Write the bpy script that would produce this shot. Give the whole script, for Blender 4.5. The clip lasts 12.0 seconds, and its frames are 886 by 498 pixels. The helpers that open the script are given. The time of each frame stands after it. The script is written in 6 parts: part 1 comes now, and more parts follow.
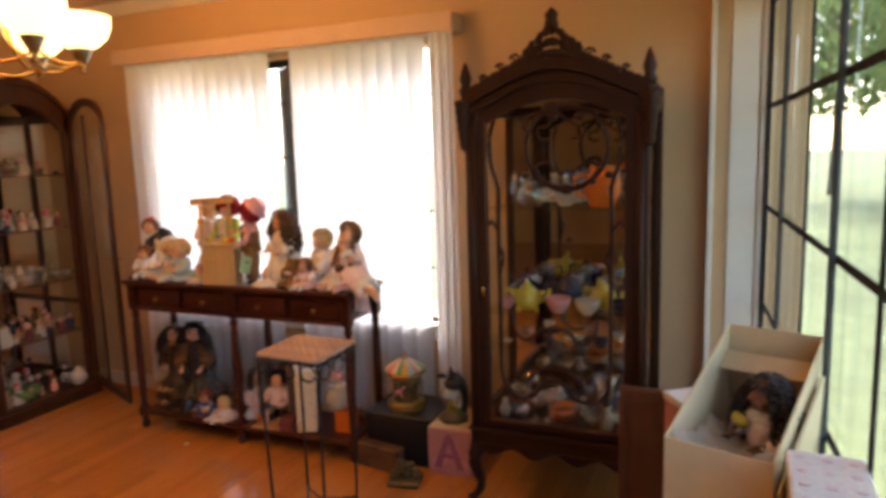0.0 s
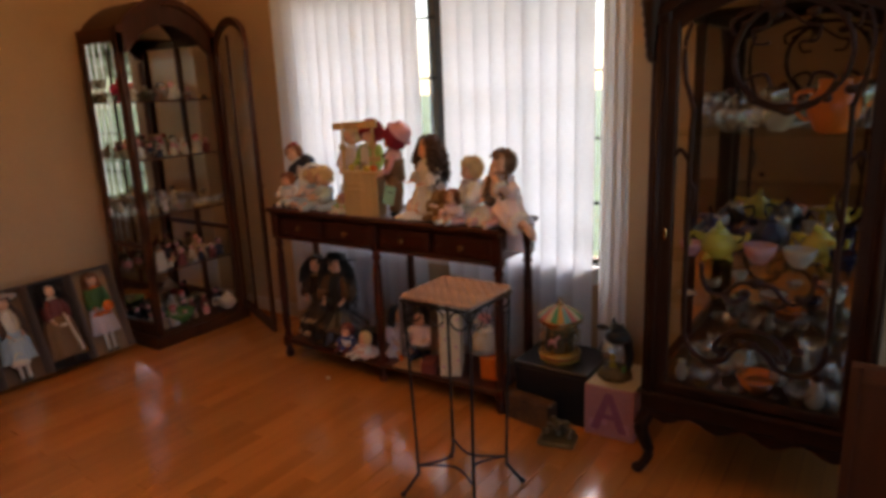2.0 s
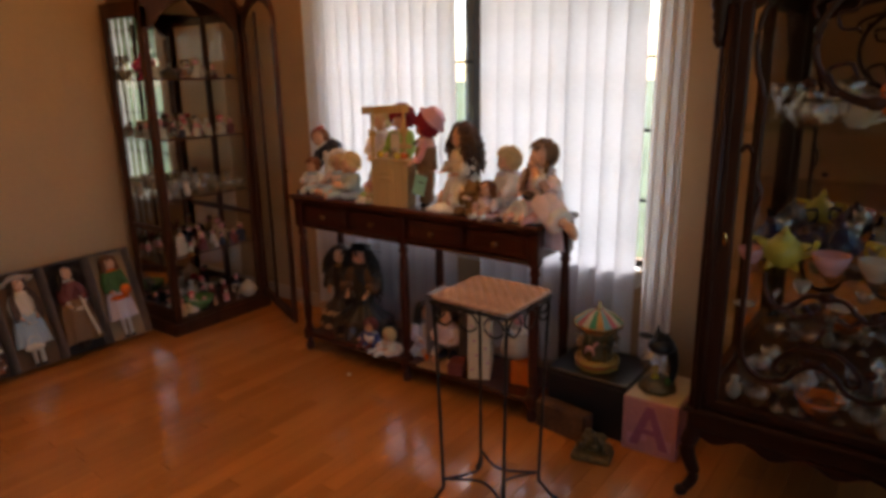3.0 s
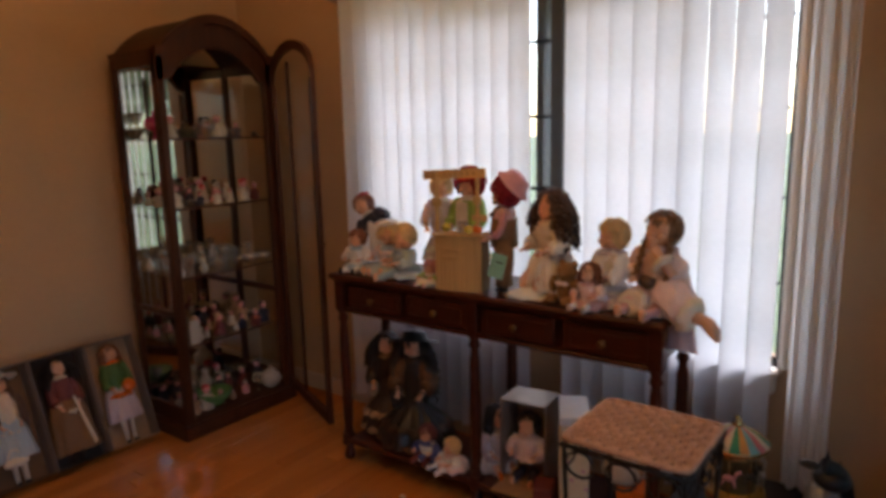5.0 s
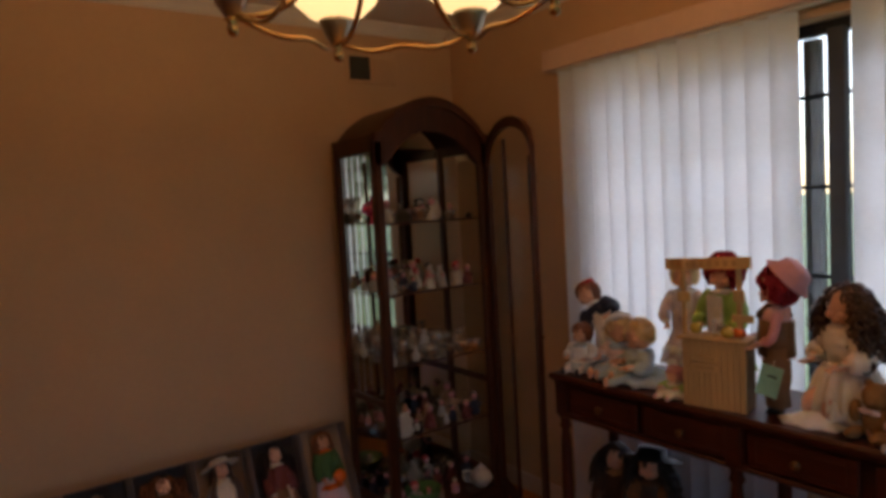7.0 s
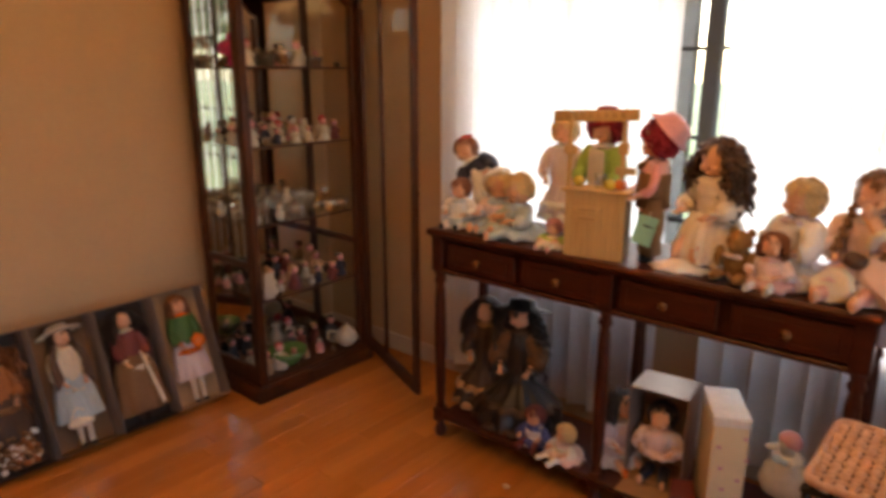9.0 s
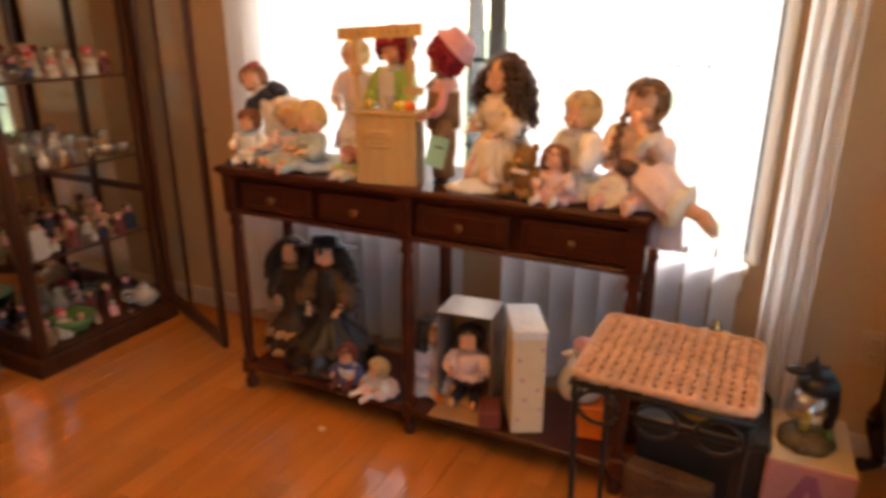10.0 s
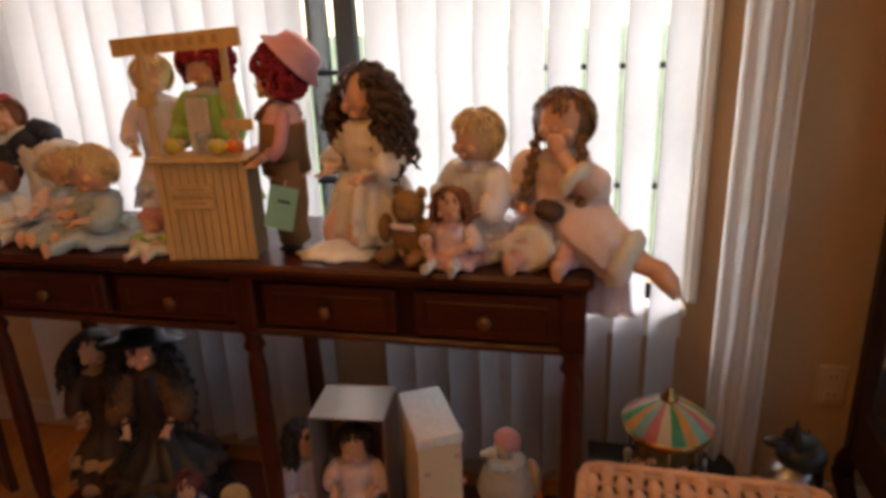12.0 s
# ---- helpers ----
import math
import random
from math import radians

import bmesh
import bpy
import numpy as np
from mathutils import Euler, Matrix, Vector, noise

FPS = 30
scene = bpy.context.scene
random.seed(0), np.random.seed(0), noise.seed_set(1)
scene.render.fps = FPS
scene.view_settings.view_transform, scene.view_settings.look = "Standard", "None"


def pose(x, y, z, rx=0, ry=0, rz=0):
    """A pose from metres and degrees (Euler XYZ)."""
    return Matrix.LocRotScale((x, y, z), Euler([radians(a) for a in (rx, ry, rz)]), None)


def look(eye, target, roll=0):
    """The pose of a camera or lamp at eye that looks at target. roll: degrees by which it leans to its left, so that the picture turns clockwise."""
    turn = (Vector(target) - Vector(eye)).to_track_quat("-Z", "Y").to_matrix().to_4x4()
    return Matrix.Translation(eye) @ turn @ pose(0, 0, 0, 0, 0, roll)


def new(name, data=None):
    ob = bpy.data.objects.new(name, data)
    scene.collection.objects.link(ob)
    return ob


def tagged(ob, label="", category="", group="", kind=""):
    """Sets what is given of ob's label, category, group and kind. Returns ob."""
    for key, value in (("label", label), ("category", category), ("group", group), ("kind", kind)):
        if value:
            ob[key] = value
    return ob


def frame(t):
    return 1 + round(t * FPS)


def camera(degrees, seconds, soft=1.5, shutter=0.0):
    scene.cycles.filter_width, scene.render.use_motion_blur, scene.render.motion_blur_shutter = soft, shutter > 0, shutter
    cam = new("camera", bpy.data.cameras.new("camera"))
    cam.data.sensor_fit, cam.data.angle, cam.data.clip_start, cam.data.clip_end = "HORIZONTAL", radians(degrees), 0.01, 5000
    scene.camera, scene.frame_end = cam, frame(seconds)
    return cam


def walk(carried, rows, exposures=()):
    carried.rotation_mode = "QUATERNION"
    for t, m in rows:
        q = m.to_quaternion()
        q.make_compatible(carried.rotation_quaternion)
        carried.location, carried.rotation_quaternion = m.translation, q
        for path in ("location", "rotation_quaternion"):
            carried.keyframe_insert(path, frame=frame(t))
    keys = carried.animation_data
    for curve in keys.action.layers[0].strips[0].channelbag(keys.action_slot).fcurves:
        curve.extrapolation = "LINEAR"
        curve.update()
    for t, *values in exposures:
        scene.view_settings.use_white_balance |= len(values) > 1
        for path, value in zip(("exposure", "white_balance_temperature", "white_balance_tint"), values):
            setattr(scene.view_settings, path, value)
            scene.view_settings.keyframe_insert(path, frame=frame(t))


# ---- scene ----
# ---------------------------------------------------------------- camera and walk
cam = camera(67.5, 12.0, soft=3.8, shutter=0.5)
# seconds, eye, point looked at, roll
ROWS = [
    (0, (0.125, -0.075, 1.499), (-0.645, 1.748, 1.212), -1.8),
    (0.5, (0.095, -0.04, 1.493), (-0.835, 1.696, 1.145), -2.4),
    (1, (0.071, 0.02, 1.476), (-1.023, 1.645, 1.072), -3.1),
    (1.5, (-0.028, 0.096, 1.444), (-1.097, 1.729, 1.006), -3.3),
    (2, (-0.135, 0.194, 1.449), (-1.241, 1.792, 0.976), -2.3),
    (2.5, (-0.191, 0.26, 1.435), (-1.345, 1.81, 0.919), -0.9),
    (4.5, (-0.711, 0.567, 1.451), (-1.888, 2.131, 1.039), -0.9),
    (5, (-0.859, 0.616, 1.447), (-2.035, 2.195, 1.097), -1.3),
    (5.5, (-0.945, 0.617, 1.485), (-2.208, 2.143, 1.212), -1.5),
    (6, (-1.012, 0.733, 1.497), (-2.485, 2.079, 1.365), -2.4),
    (6.5, (-1.065, 0.818, 1.517), (-2.691, 1.982, 1.446), -3.0),
    (8.5, (-1.322, 0.72, 1.425), (-2.708, 2.096, 0.992), -0.5),
    (9, (-1.314, 0.765, 1.411), (-2.567, 2.238, 0.901), 0.1),
    (9.5, (-1.3, 0.802, 1.377), (-2.365, 2.401, 0.822), 0.3),
    (10, (-1.245, 0.906, 1.32), (-2.077, 2.606, 0.672), 0.1),
    (10.5, (-1.203, 1.085, 1.318), (-1.895, 2.845, 0.667), -1.2),
    (11, (-1.193, 1.236, 1.306), (-1.795, 3.009, 0.604), -1.0),
    (11.5, (-1.333, 1.342, 1.288), (-1.841, 3.152, 0.604), -2.7),
    (12, (-1.472, 1.409, 1.307), (-1.919, 3.25, 0.665), -2.3),
]
EXPOSURES = [(0.0, 0.44, 6900), (0.5, 0.42, 6950), (1.0, 0.15, 6800), (1.5, -0.42, 6500), (2.5, -0.47, 6600), (4.5, -0.42, 6400), (5.0, -0.60, 6100), (5.5, -0.64, 6150), (6.0, -0.68, 5950), (6.5, -1.15, 5800), (8.5, -0.42, 6700), (9.0, 0.38, 7000), (9.5, 0.74, 7300), (10.5, 0.62, 7300), (11.0, 0.04, 7500), (12.0, -0.29, 6900)]
BASE = 2.32
walk(cam, [(t, look(eye, target, roll)) for t, eye, target, roll in ROWS], [(t, BASE + e - 0.1, k, 16) for t, e, k in EXPOSURES])

# ---------------------------------------------------------------- world and lights
world = bpy.data.worlds.new("sky")
scene.world = world
world.use_nodes = True
wn = world.node_tree.nodes
sky = wn.new("ShaderNodeTexSky")
sky.sky_type = 'NISHITA'
sky.sun_disc = False
sky.sun_elevation, sky.sun_rotation = radians(40), radians(-17)
sky.air_density, sky.dust_density = 1.0, 1.5
world.node_tree.links.new(sky.outputs[0], wn["Background"].inputs[0])
wn["Background"].inputs[1].default_value = 0.15
sun_data = bpy.data.lights.new("sun", 'SUN')
sun_data.energy, sun_data.angle, sun_data.color = 0.9, radians(25), (1.0, 0.97, 0.94)
sun = new("sun", sun_data)
sun.matrix_world = look((-5, 13, 8), (-2, 3, 0))

# ---------------------------------------------------------------- materials


def mat(name, color, rough=0.6, metal=0.0, vary=0.15, scale=30.0, bump=0.0, stretch=(1, 1, 1), second=None, coat=0.0, island=False, spec=0.5):
    """A surface whose colour wanders at two scales, with fine relief."""
    m = bpy.data.materials.new(name)
    m.use_nodes = True
    n, l = m.node_tree.nodes, m.node_tree.links
    b = n["Principled BSDF"]
    b.inputs["Roughness"].default_value, b.inputs["Metallic"].default_value = rough, metal
    b.inputs["Specular IOR Level"].default_value = spec
    b.inputs["Coat Weight"].default_value, b.inputs["Coat Roughness"].default_value = coat, 0.15
    co = n.new("ShaderNodeTexCoord")
    mp = n.new("ShaderNodeMapping")
    mp.inputs["Scale"].default_value = stretch
    l.new(co.outputs["Object"], mp.inputs[0])
    fine, wide = n.new("ShaderNodeTexNoise"), n.new("ShaderNodeTexNoise")
    fine.inputs["Scale"].default_value, wide.inputs["Scale"].default_value = scale, scale * 0.12
    fine.inputs["Detail"].default_value = 5
    for t in (fine, wide):
        l.new(mp.outputs[0], t.inputs["Vector"])
    add = n.new("ShaderNodeMath")
    add.operation = 'ADD'
    l.new(fine.outputs[0], add.inputs[0])
    l.new(wide.outputs[0], add.inputs[1])
    ramp = n.new("ShaderNodeMapRange")
    ramp.inputs[1].default_value, ramp.inputs[2].default_value = 0.65, 1.35
    l.new(add.outputs[0], ramp.inputs[0])
    mix = n.new("ShaderNodeMix")
    mix.data_type = 'RGBA'
    lo = [c * (1 - vary) for c in color]
    hi = second or [min(1, c * (1 + vary)) for c in color]
    mix.inputs[6].default_value, mix.inputs[7].default_value = (*lo, 1), (*hi, 1)
    l.new(ramp.outputs[0], mix.inputs[0])
    l.new(mix.outputs[2], b.inputs["Base Color"])
    if bump:
        bp = n.new("ShaderNodeBump")
        bp.inputs["Strength"].default_value, bp.inputs["Distance"].default_value = bump, 0.004
        l.new(fine.outputs[0], bp.inputs["Height"])
        l.new(bp.outputs[0], b.inputs["Normal"])
    return m


def glass(name, tint=(1, 1, 1), rough=0.0, gloss=0.07):
    """A thin pane: clear, with a slight gloss."""
    m = bpy.data.materials.new(name)
    m.use_nodes = True
    n, l = m.node_tree.nodes, m.node_tree.links
    n.remove(n["Principled BSDF"])
    tr, gl, mx = n.new("ShaderNodeBsdfTransparent"), n.new("ShaderNodeBsdfGlossy"), n.new("ShaderNodeMixShader")
    tr.inputs[0].default_value = (*tint, 1)
    gl.inputs["Roughness"].default_value = rough
    mx.inputs[0].default_value = gloss
    l.new(tr.outputs[0], mx.inputs[1])
    l.new(gl.outputs[0], mx.inputs[2])
    l.new(mx.outputs[0], n["Material Output"].inputs[0])
    return m


def cloth_through(name, color, through_part=0.5, vary=0.06):
    """Cloth or thin plastic that lets light through."""
    m = mat(name, color, 0.7, vary=vary, scale=60, bump=0.2)
    n, l = m.node_tree.nodes, m.node_tree.links
    tl, mx = n.new("ShaderNodeBsdfTranslucent"), n.new("ShaderNodeMixShader")
    tl.inputs[0].default_value = (*color, 1)
    mx.inputs[0].default_value = through_part
    l.new(n["Principled BSDF"].outputs[0], mx.inputs[1])
    l.new(tl.outputs[0], mx.inputs[2])
    l.new(mx.outputs[0], n["Material Output"].inputs[0])
    return m


def glow(name, color, strength, base=(0.9, 0.8, 0.6)):
    m = mat(name, base, 0.25, vary=0.05)
    b = m.node_tree.nodes["Principled BSDF"]
    b.inputs["Emission Color"].default_value, b.inputs["Emission Strength"].default_value = (*color, 1), strength
    return m


WALL = mat("wall_paint", (0.56, 0.36, 0.20), 0.75, vary=0.03, scale=40, bump=0.08)
CEIL = mat("ceiling_paint", (0.72, 0.64, 0.56), 0.85, vary=0.03, scale=60, bump=0.15)
VALANCE = mat("valance_fabric", (0.62, 0.43, 0.32), 0.8, vary=0.05, scale=60, bump=0.15)
TRIM = mat("white_trim", (0.76, 0.70, 0.63), 0.45, vary=0.04, scale=20)
BASEB = mat("baseboard_paint", (0.60, 0.47, 0.36), 0.45, vary=0.04, scale=20)
IVORY = mat("ivory_plastic", (0.55, 0.40, 0.28), 0.4, vary=0.05, scale=20)
SUBFLOOR = mat("floor_joint", (0.10, 0.04, 0.015), 0.7)
BLACKBAR = mat("black_bar", (0.012, 0.012, 0.013), 0.85, vary=0.2)
GREYBAR = mat("grey_bar", (0.055, 0.06, 0.065), 0.8, vary=0.15)
PANE = glass("window_glass", (0.93, 0.97, 0.96), gloss=0.10)
SCREENED = glass("screened_glass", (0.90, 0.92, 0.91), gloss=0.14)
CLEAR = glass("cabinet_glass", (0.93, 0.94, 0.91), gloss=0.06)
SLAT = cloth_through("blind_slat", (0.82, 0.82, 0.87), 0.43)
SHEER = cloth_through("sheer_curtain", (0.90, 0.89, 0.90), 0.68)
MAHOG = mat("mahogany", (0.058, 0.0105, 0.0036), 0.34, vary=0.35, scale=45, stretch=(0.15, 1, 1), bump=0.05, coat=0.04, spec=0.3)
WALNUT = mat("walnut", (0.066, 0.020, 0.0075), 0.40, vary=0.35, scale=40, stretch=(1, 1, 0.12), bump=0.05, spec=0.2)
CHINA = mat("carved_walnut", (0.031, 0.0095, 0.0043), 0.42, vary=0.35, scale=40, stretch=(1, 1, 0.15), bump=0.08, spec=0.2)
BOARD = mat("brown_board", (0.10, 0.034, 0.014), 0.45, vary=0.25, scale=30, stretch=(1, 1, 0.1), bump=0.05)
PINE = mat("pine", (0.55, 0.34, 0.13), 0.55, vary=0.2, scale=50, stretch=(1, 1, 0.1), bump=0.08)
PINE_DARK = mat("pine_groove", (0.30, 0.15, 0.05), 0.6, vary=0.2)
BRASS = mat("brass", (0.55, 0.33, 0.12), 0.25, 1.0, vary=0.15, scale=20)
KNOB = mat("aged_brass", (0.20, 0.10, 0.04), 0.38, 0.8, vary=0.2, scale=20)
STEEL = mat("brushed_nickel", (0.40, 0.34, 0.27), 0.3, 1.0, vary=0.1, scale=20)
IRON = mat("dark_iron", (0.030, 0.024, 0.02), 0.45, 0.6, vary=0.3, scale=60, bump=0.2)
RUSH = mat("woven_rush", (0.50, 0.285, 0.18), 0.6, vary=0.3, scale=120, bump=0.4)
RUSHDARK = mat("rush_shadow", (0.05, 0.024, 0.015), 0.8, vary=0.3)
MIRROR = mat("mirror", (0.74, 0.70, 0.64), 0.03, 1.0, vary=0.02)
SKIN = mat("bisque", (0.72, 0.40, 0.25), 0.42, vary=0.06, scale=15)
SKIN_DARK = mat("brown_bisque", (0.20, 0.085, 0.05), 0.4, vary=0.1, scale=15)
SHADE = glow("lamp_glass", (1.0, 0.64, 0.24), 0.62)
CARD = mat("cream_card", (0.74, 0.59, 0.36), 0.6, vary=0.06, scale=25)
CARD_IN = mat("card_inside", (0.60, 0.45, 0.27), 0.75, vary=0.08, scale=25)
TAN = mat("tan_card", (0.42, 0.25, 0.13), 0.7, vary=0.12, scale=25)
GREYCARD = mat("grey_card", (0.23, 0.165, 0.135), 0.55, vary=0.12, scale=20)
TISSUE = cloth_through("tissue_paper", (0.80, 0.66, 0.50), 0.3, 0.1)


def paint(name, c, rough=0.6, vary=0.12, scale=50, bump=0.1):
    return mat(name, c, rough, vary=vary, scale=scale, bump=bump)


def cloth(name, c):
    """Soft cloth with small upright creases."""
    m = mat(name, c, 0.85, vary=0.10, scale=75, bump=1.0, stretch=(1, 1, 0.35), spec=0.2)
    b = m.node_tree.nodes["Principled BSDF"]
    b.inputs["Subsurface Weight"].default_value = 0.4
    b.inputs["Subsurface Radius"].default_value = (0.030, 0.022, 0.018)
    b.inputs["Subsurface Scale"].default_value = 1.0
    return m


WHITE = cloth("white_cotton", (0.80, 0.75, 0.71))
CREAM = cloth("cream_lace", (0.78, 0.66, 0.52))
PINK = cloth("pink_cloth", (0.72, 0.40, 0.37))
PALEPINK = cloth("pale_pink_cloth", (0.82, 0.61, 0.56))
HATPINK = paint("hat_pink", (0.62, 0.28, 0.30), bump=0.3)
ROSE = cloth("rose_cotton", (0.82, 0.52, 0.46))
LILAC = cloth("lilac_cloth", (0.68, 0.56, 0.58))
PALEBLUE = cloth("pale_blue_cloth", (0.46, 0.54, 0.60))
TEAL = cloth("pale_teal_cloth", (0.46, 0.52, 0.50))
LIME = paint("lime_cloth", (0.36, 0.52, 0.10), bump=0.3)
BROWN = paint("brown_corduroy", (0.20, 0.095, 0.035), bump=0.5)
DARKGREY = paint("charcoal_satin", (0.020, 0.015, 0.013), 0.4)
DULLBROWN = paint("dull_brown_velvet", (0.050, 0.023, 0.012))
NAVY = paint("navy_cloth", (0.02, 0.022, 0.045))
BLUE = paint("blue_cloth", (0.06, 0.08, 0.26))
MAROON = paint("maroon_cloth", (0.16, 0.03, 0.025))
RUST = paint("rust_cloth", (0.32, 0.11, 0.03))
GREEN = paint("green_cloth", (0.05, 0.13, 0.03))
BLACK = paint("black_leather", (0.014, 0.012, 0.012), 0.4)
H_RED = paint("red_yarn", (0.27, 0.008, 0.02), 0.9, 0.3, 150, 0.8)
H_BROWN = paint("brown_hair", (0.085, 0.038, 0.018), 0.45, 0.35, 150, 0.6)
H_DARK = paint("dark_hair", (0.022, 0.013, 0.010), 0.4, 0.35, 150, 0.6)
H_BLOND = paint("blond_hair", (0.70, 0.50, 0.24), 0.5, 0.25, 150, 0.6)
H_AUBURN = paint("auburn_hair", (0.22, 0.07, 0.022), 0.45, 0.3, 150, 0.6)
H_LIGHT = paint("light_brown_hair", (0.21, 0.105, 0.045), 0.45, 0.3, 150, 0.6)
TEDDY = paint("teddy_plush", (0.30, 0.15, 0.045), 0.95, 0.3, 200, 1.0)
RED = paint("red_enamel", (0.42, 0.03, 0.03), 0.35)
YELLOW = paint("yellow_glaze", (0.55, 0.40, 0.05), 0.2, bump=0)
AMBERBASE = paint("amber_resin", (0.36, 0.20, 0.03), 0.35)
ORANGE = paint("orange_glaze", (0.75, 0.16, 0.02), 0.25, bump=0)
CHINAWHITE = paint("white_glaze", (0.50, 0.43, 0.34), 0.15, bump=0)
COBALT = paint("cobalt_glaze", (0.008, 0.009, 0.028), 0.2, bump=0)
SAGE = paint("green_glaze", (0.10, 0.20, 0.06), 0.2, bump=0)
BLUSH = paint("pink_glaze", (0.62, 0.28, 0.27), 0.2, bump=0)
MAGENTA = paint("magenta_glass", (0.55, 0.03, 0.16), 0.15, bump=0)
BRONZE = paint("dark_bronze", (0.06, 0.045, 0.025), 0.4)
CRYSTAL = glass("cut_glass", (0.93, 0.94, 0.92), 0.15, 0.28)
TAGGREEN = paint("mint_paper", (0.28, 0.52, 0.36), 0.7)
INK = paint("ink", (0.05, 0.05, 0.05), 0.7)
FADEDINK = paint("faded_ink", (0.44, 0.26, 0.10), 0.7)
PINKPRINT = paint("pink_print", (0.62, 0.30, 0.34), 0.6)
FAINTPINK = paint("faint_pink_print", (0.76, 0.58, 0.58), 0.6)
GIFTPINK = paint("rose_card", (0.52, 0.23, 0.22), 0.5)
PURPLE = paint("plum_print", (0.33, 0.10, 0.17), 0.5)
TAPESTRY = mat("tapestry", (0.05, 0.02, 0.012), 0.8, vary=0.3, scale=90, second=(0.20, 0.09, 0.03), bump=0.3)
CARVED = mat("carved_gilt", (0.03, 0.028, 0.012), 0.45, vary=0.3, scale=110, second=(0.22, 0.14, 0.045), bump=0.6)
STRIPES = [paint("stripe_" + n, c, 0.4) for n, c in (("green", (0.05, 0.30, 0.13)), ("amber", (0.70, 0.30, 0.05)), ("aqua", (0.25, 0.48, 0.42)), ("rose", (0.62, 0.16, 0.16)), ("ivory", (0.68, 0.55, 0.36)))]
GRASS = mat("lawn", (0.24, 0.28, 0.12), 0.9, vary=0.35, scale=3, bump=0.5)
LEAF = cloth_through("leaf", (0.17, 0.24, 0.10), 0.55, 0.4)
BARK = mat("bark", (0.09, 0.065, 0.045), 0.9, vary=0.4, scale=20, bump=0.8)


def floor_wood():
    m = mat("oak_strip", (0.55, 0.198, 0.042), 0.14, vary=0.14, scale=35, stretch=(1, 0.05, 1), bump=0.03, coat=0.45)
    n, l = m.node_tree.nodes, m.node_tree.links
    b = n["Principled BSDF"]
    src = b.inputs["Base Color"].links[0].from_socket
    info, isl, ad, rng, hsv = n.new("ShaderNodeObjectInfo"), n.new("ShaderNodeNewGeometry"), n.new("ShaderNodeMath"), n.new("ShaderNodeMapRange"), n.new("ShaderNodeHueSaturation")
    l.new(info.outputs["Random"], ad.inputs[0])
    l.new(isl.outputs["Random Per Island"], ad.inputs[1])
    fr = n.new("ShaderNodeMath")
    fr.operation = 'FRACT'
    l.new(ad.outputs[0], fr.inputs[0])
    l.new(fr.outputs[0], rng.inputs[0])
    rng.inputs[3].default_value, rng.inputs[4].default_value = 0.86, 1.10
    l.new(rng.outputs[0], hsv.inputs["Value"])
    l.new(src, hsv.inputs["Color"])
    l.new(hsv.outputs[0], b.inputs["Base Color"])
    return m


OAK = floor_wood()

# ---------------------------------------------------------------- mesh helpers


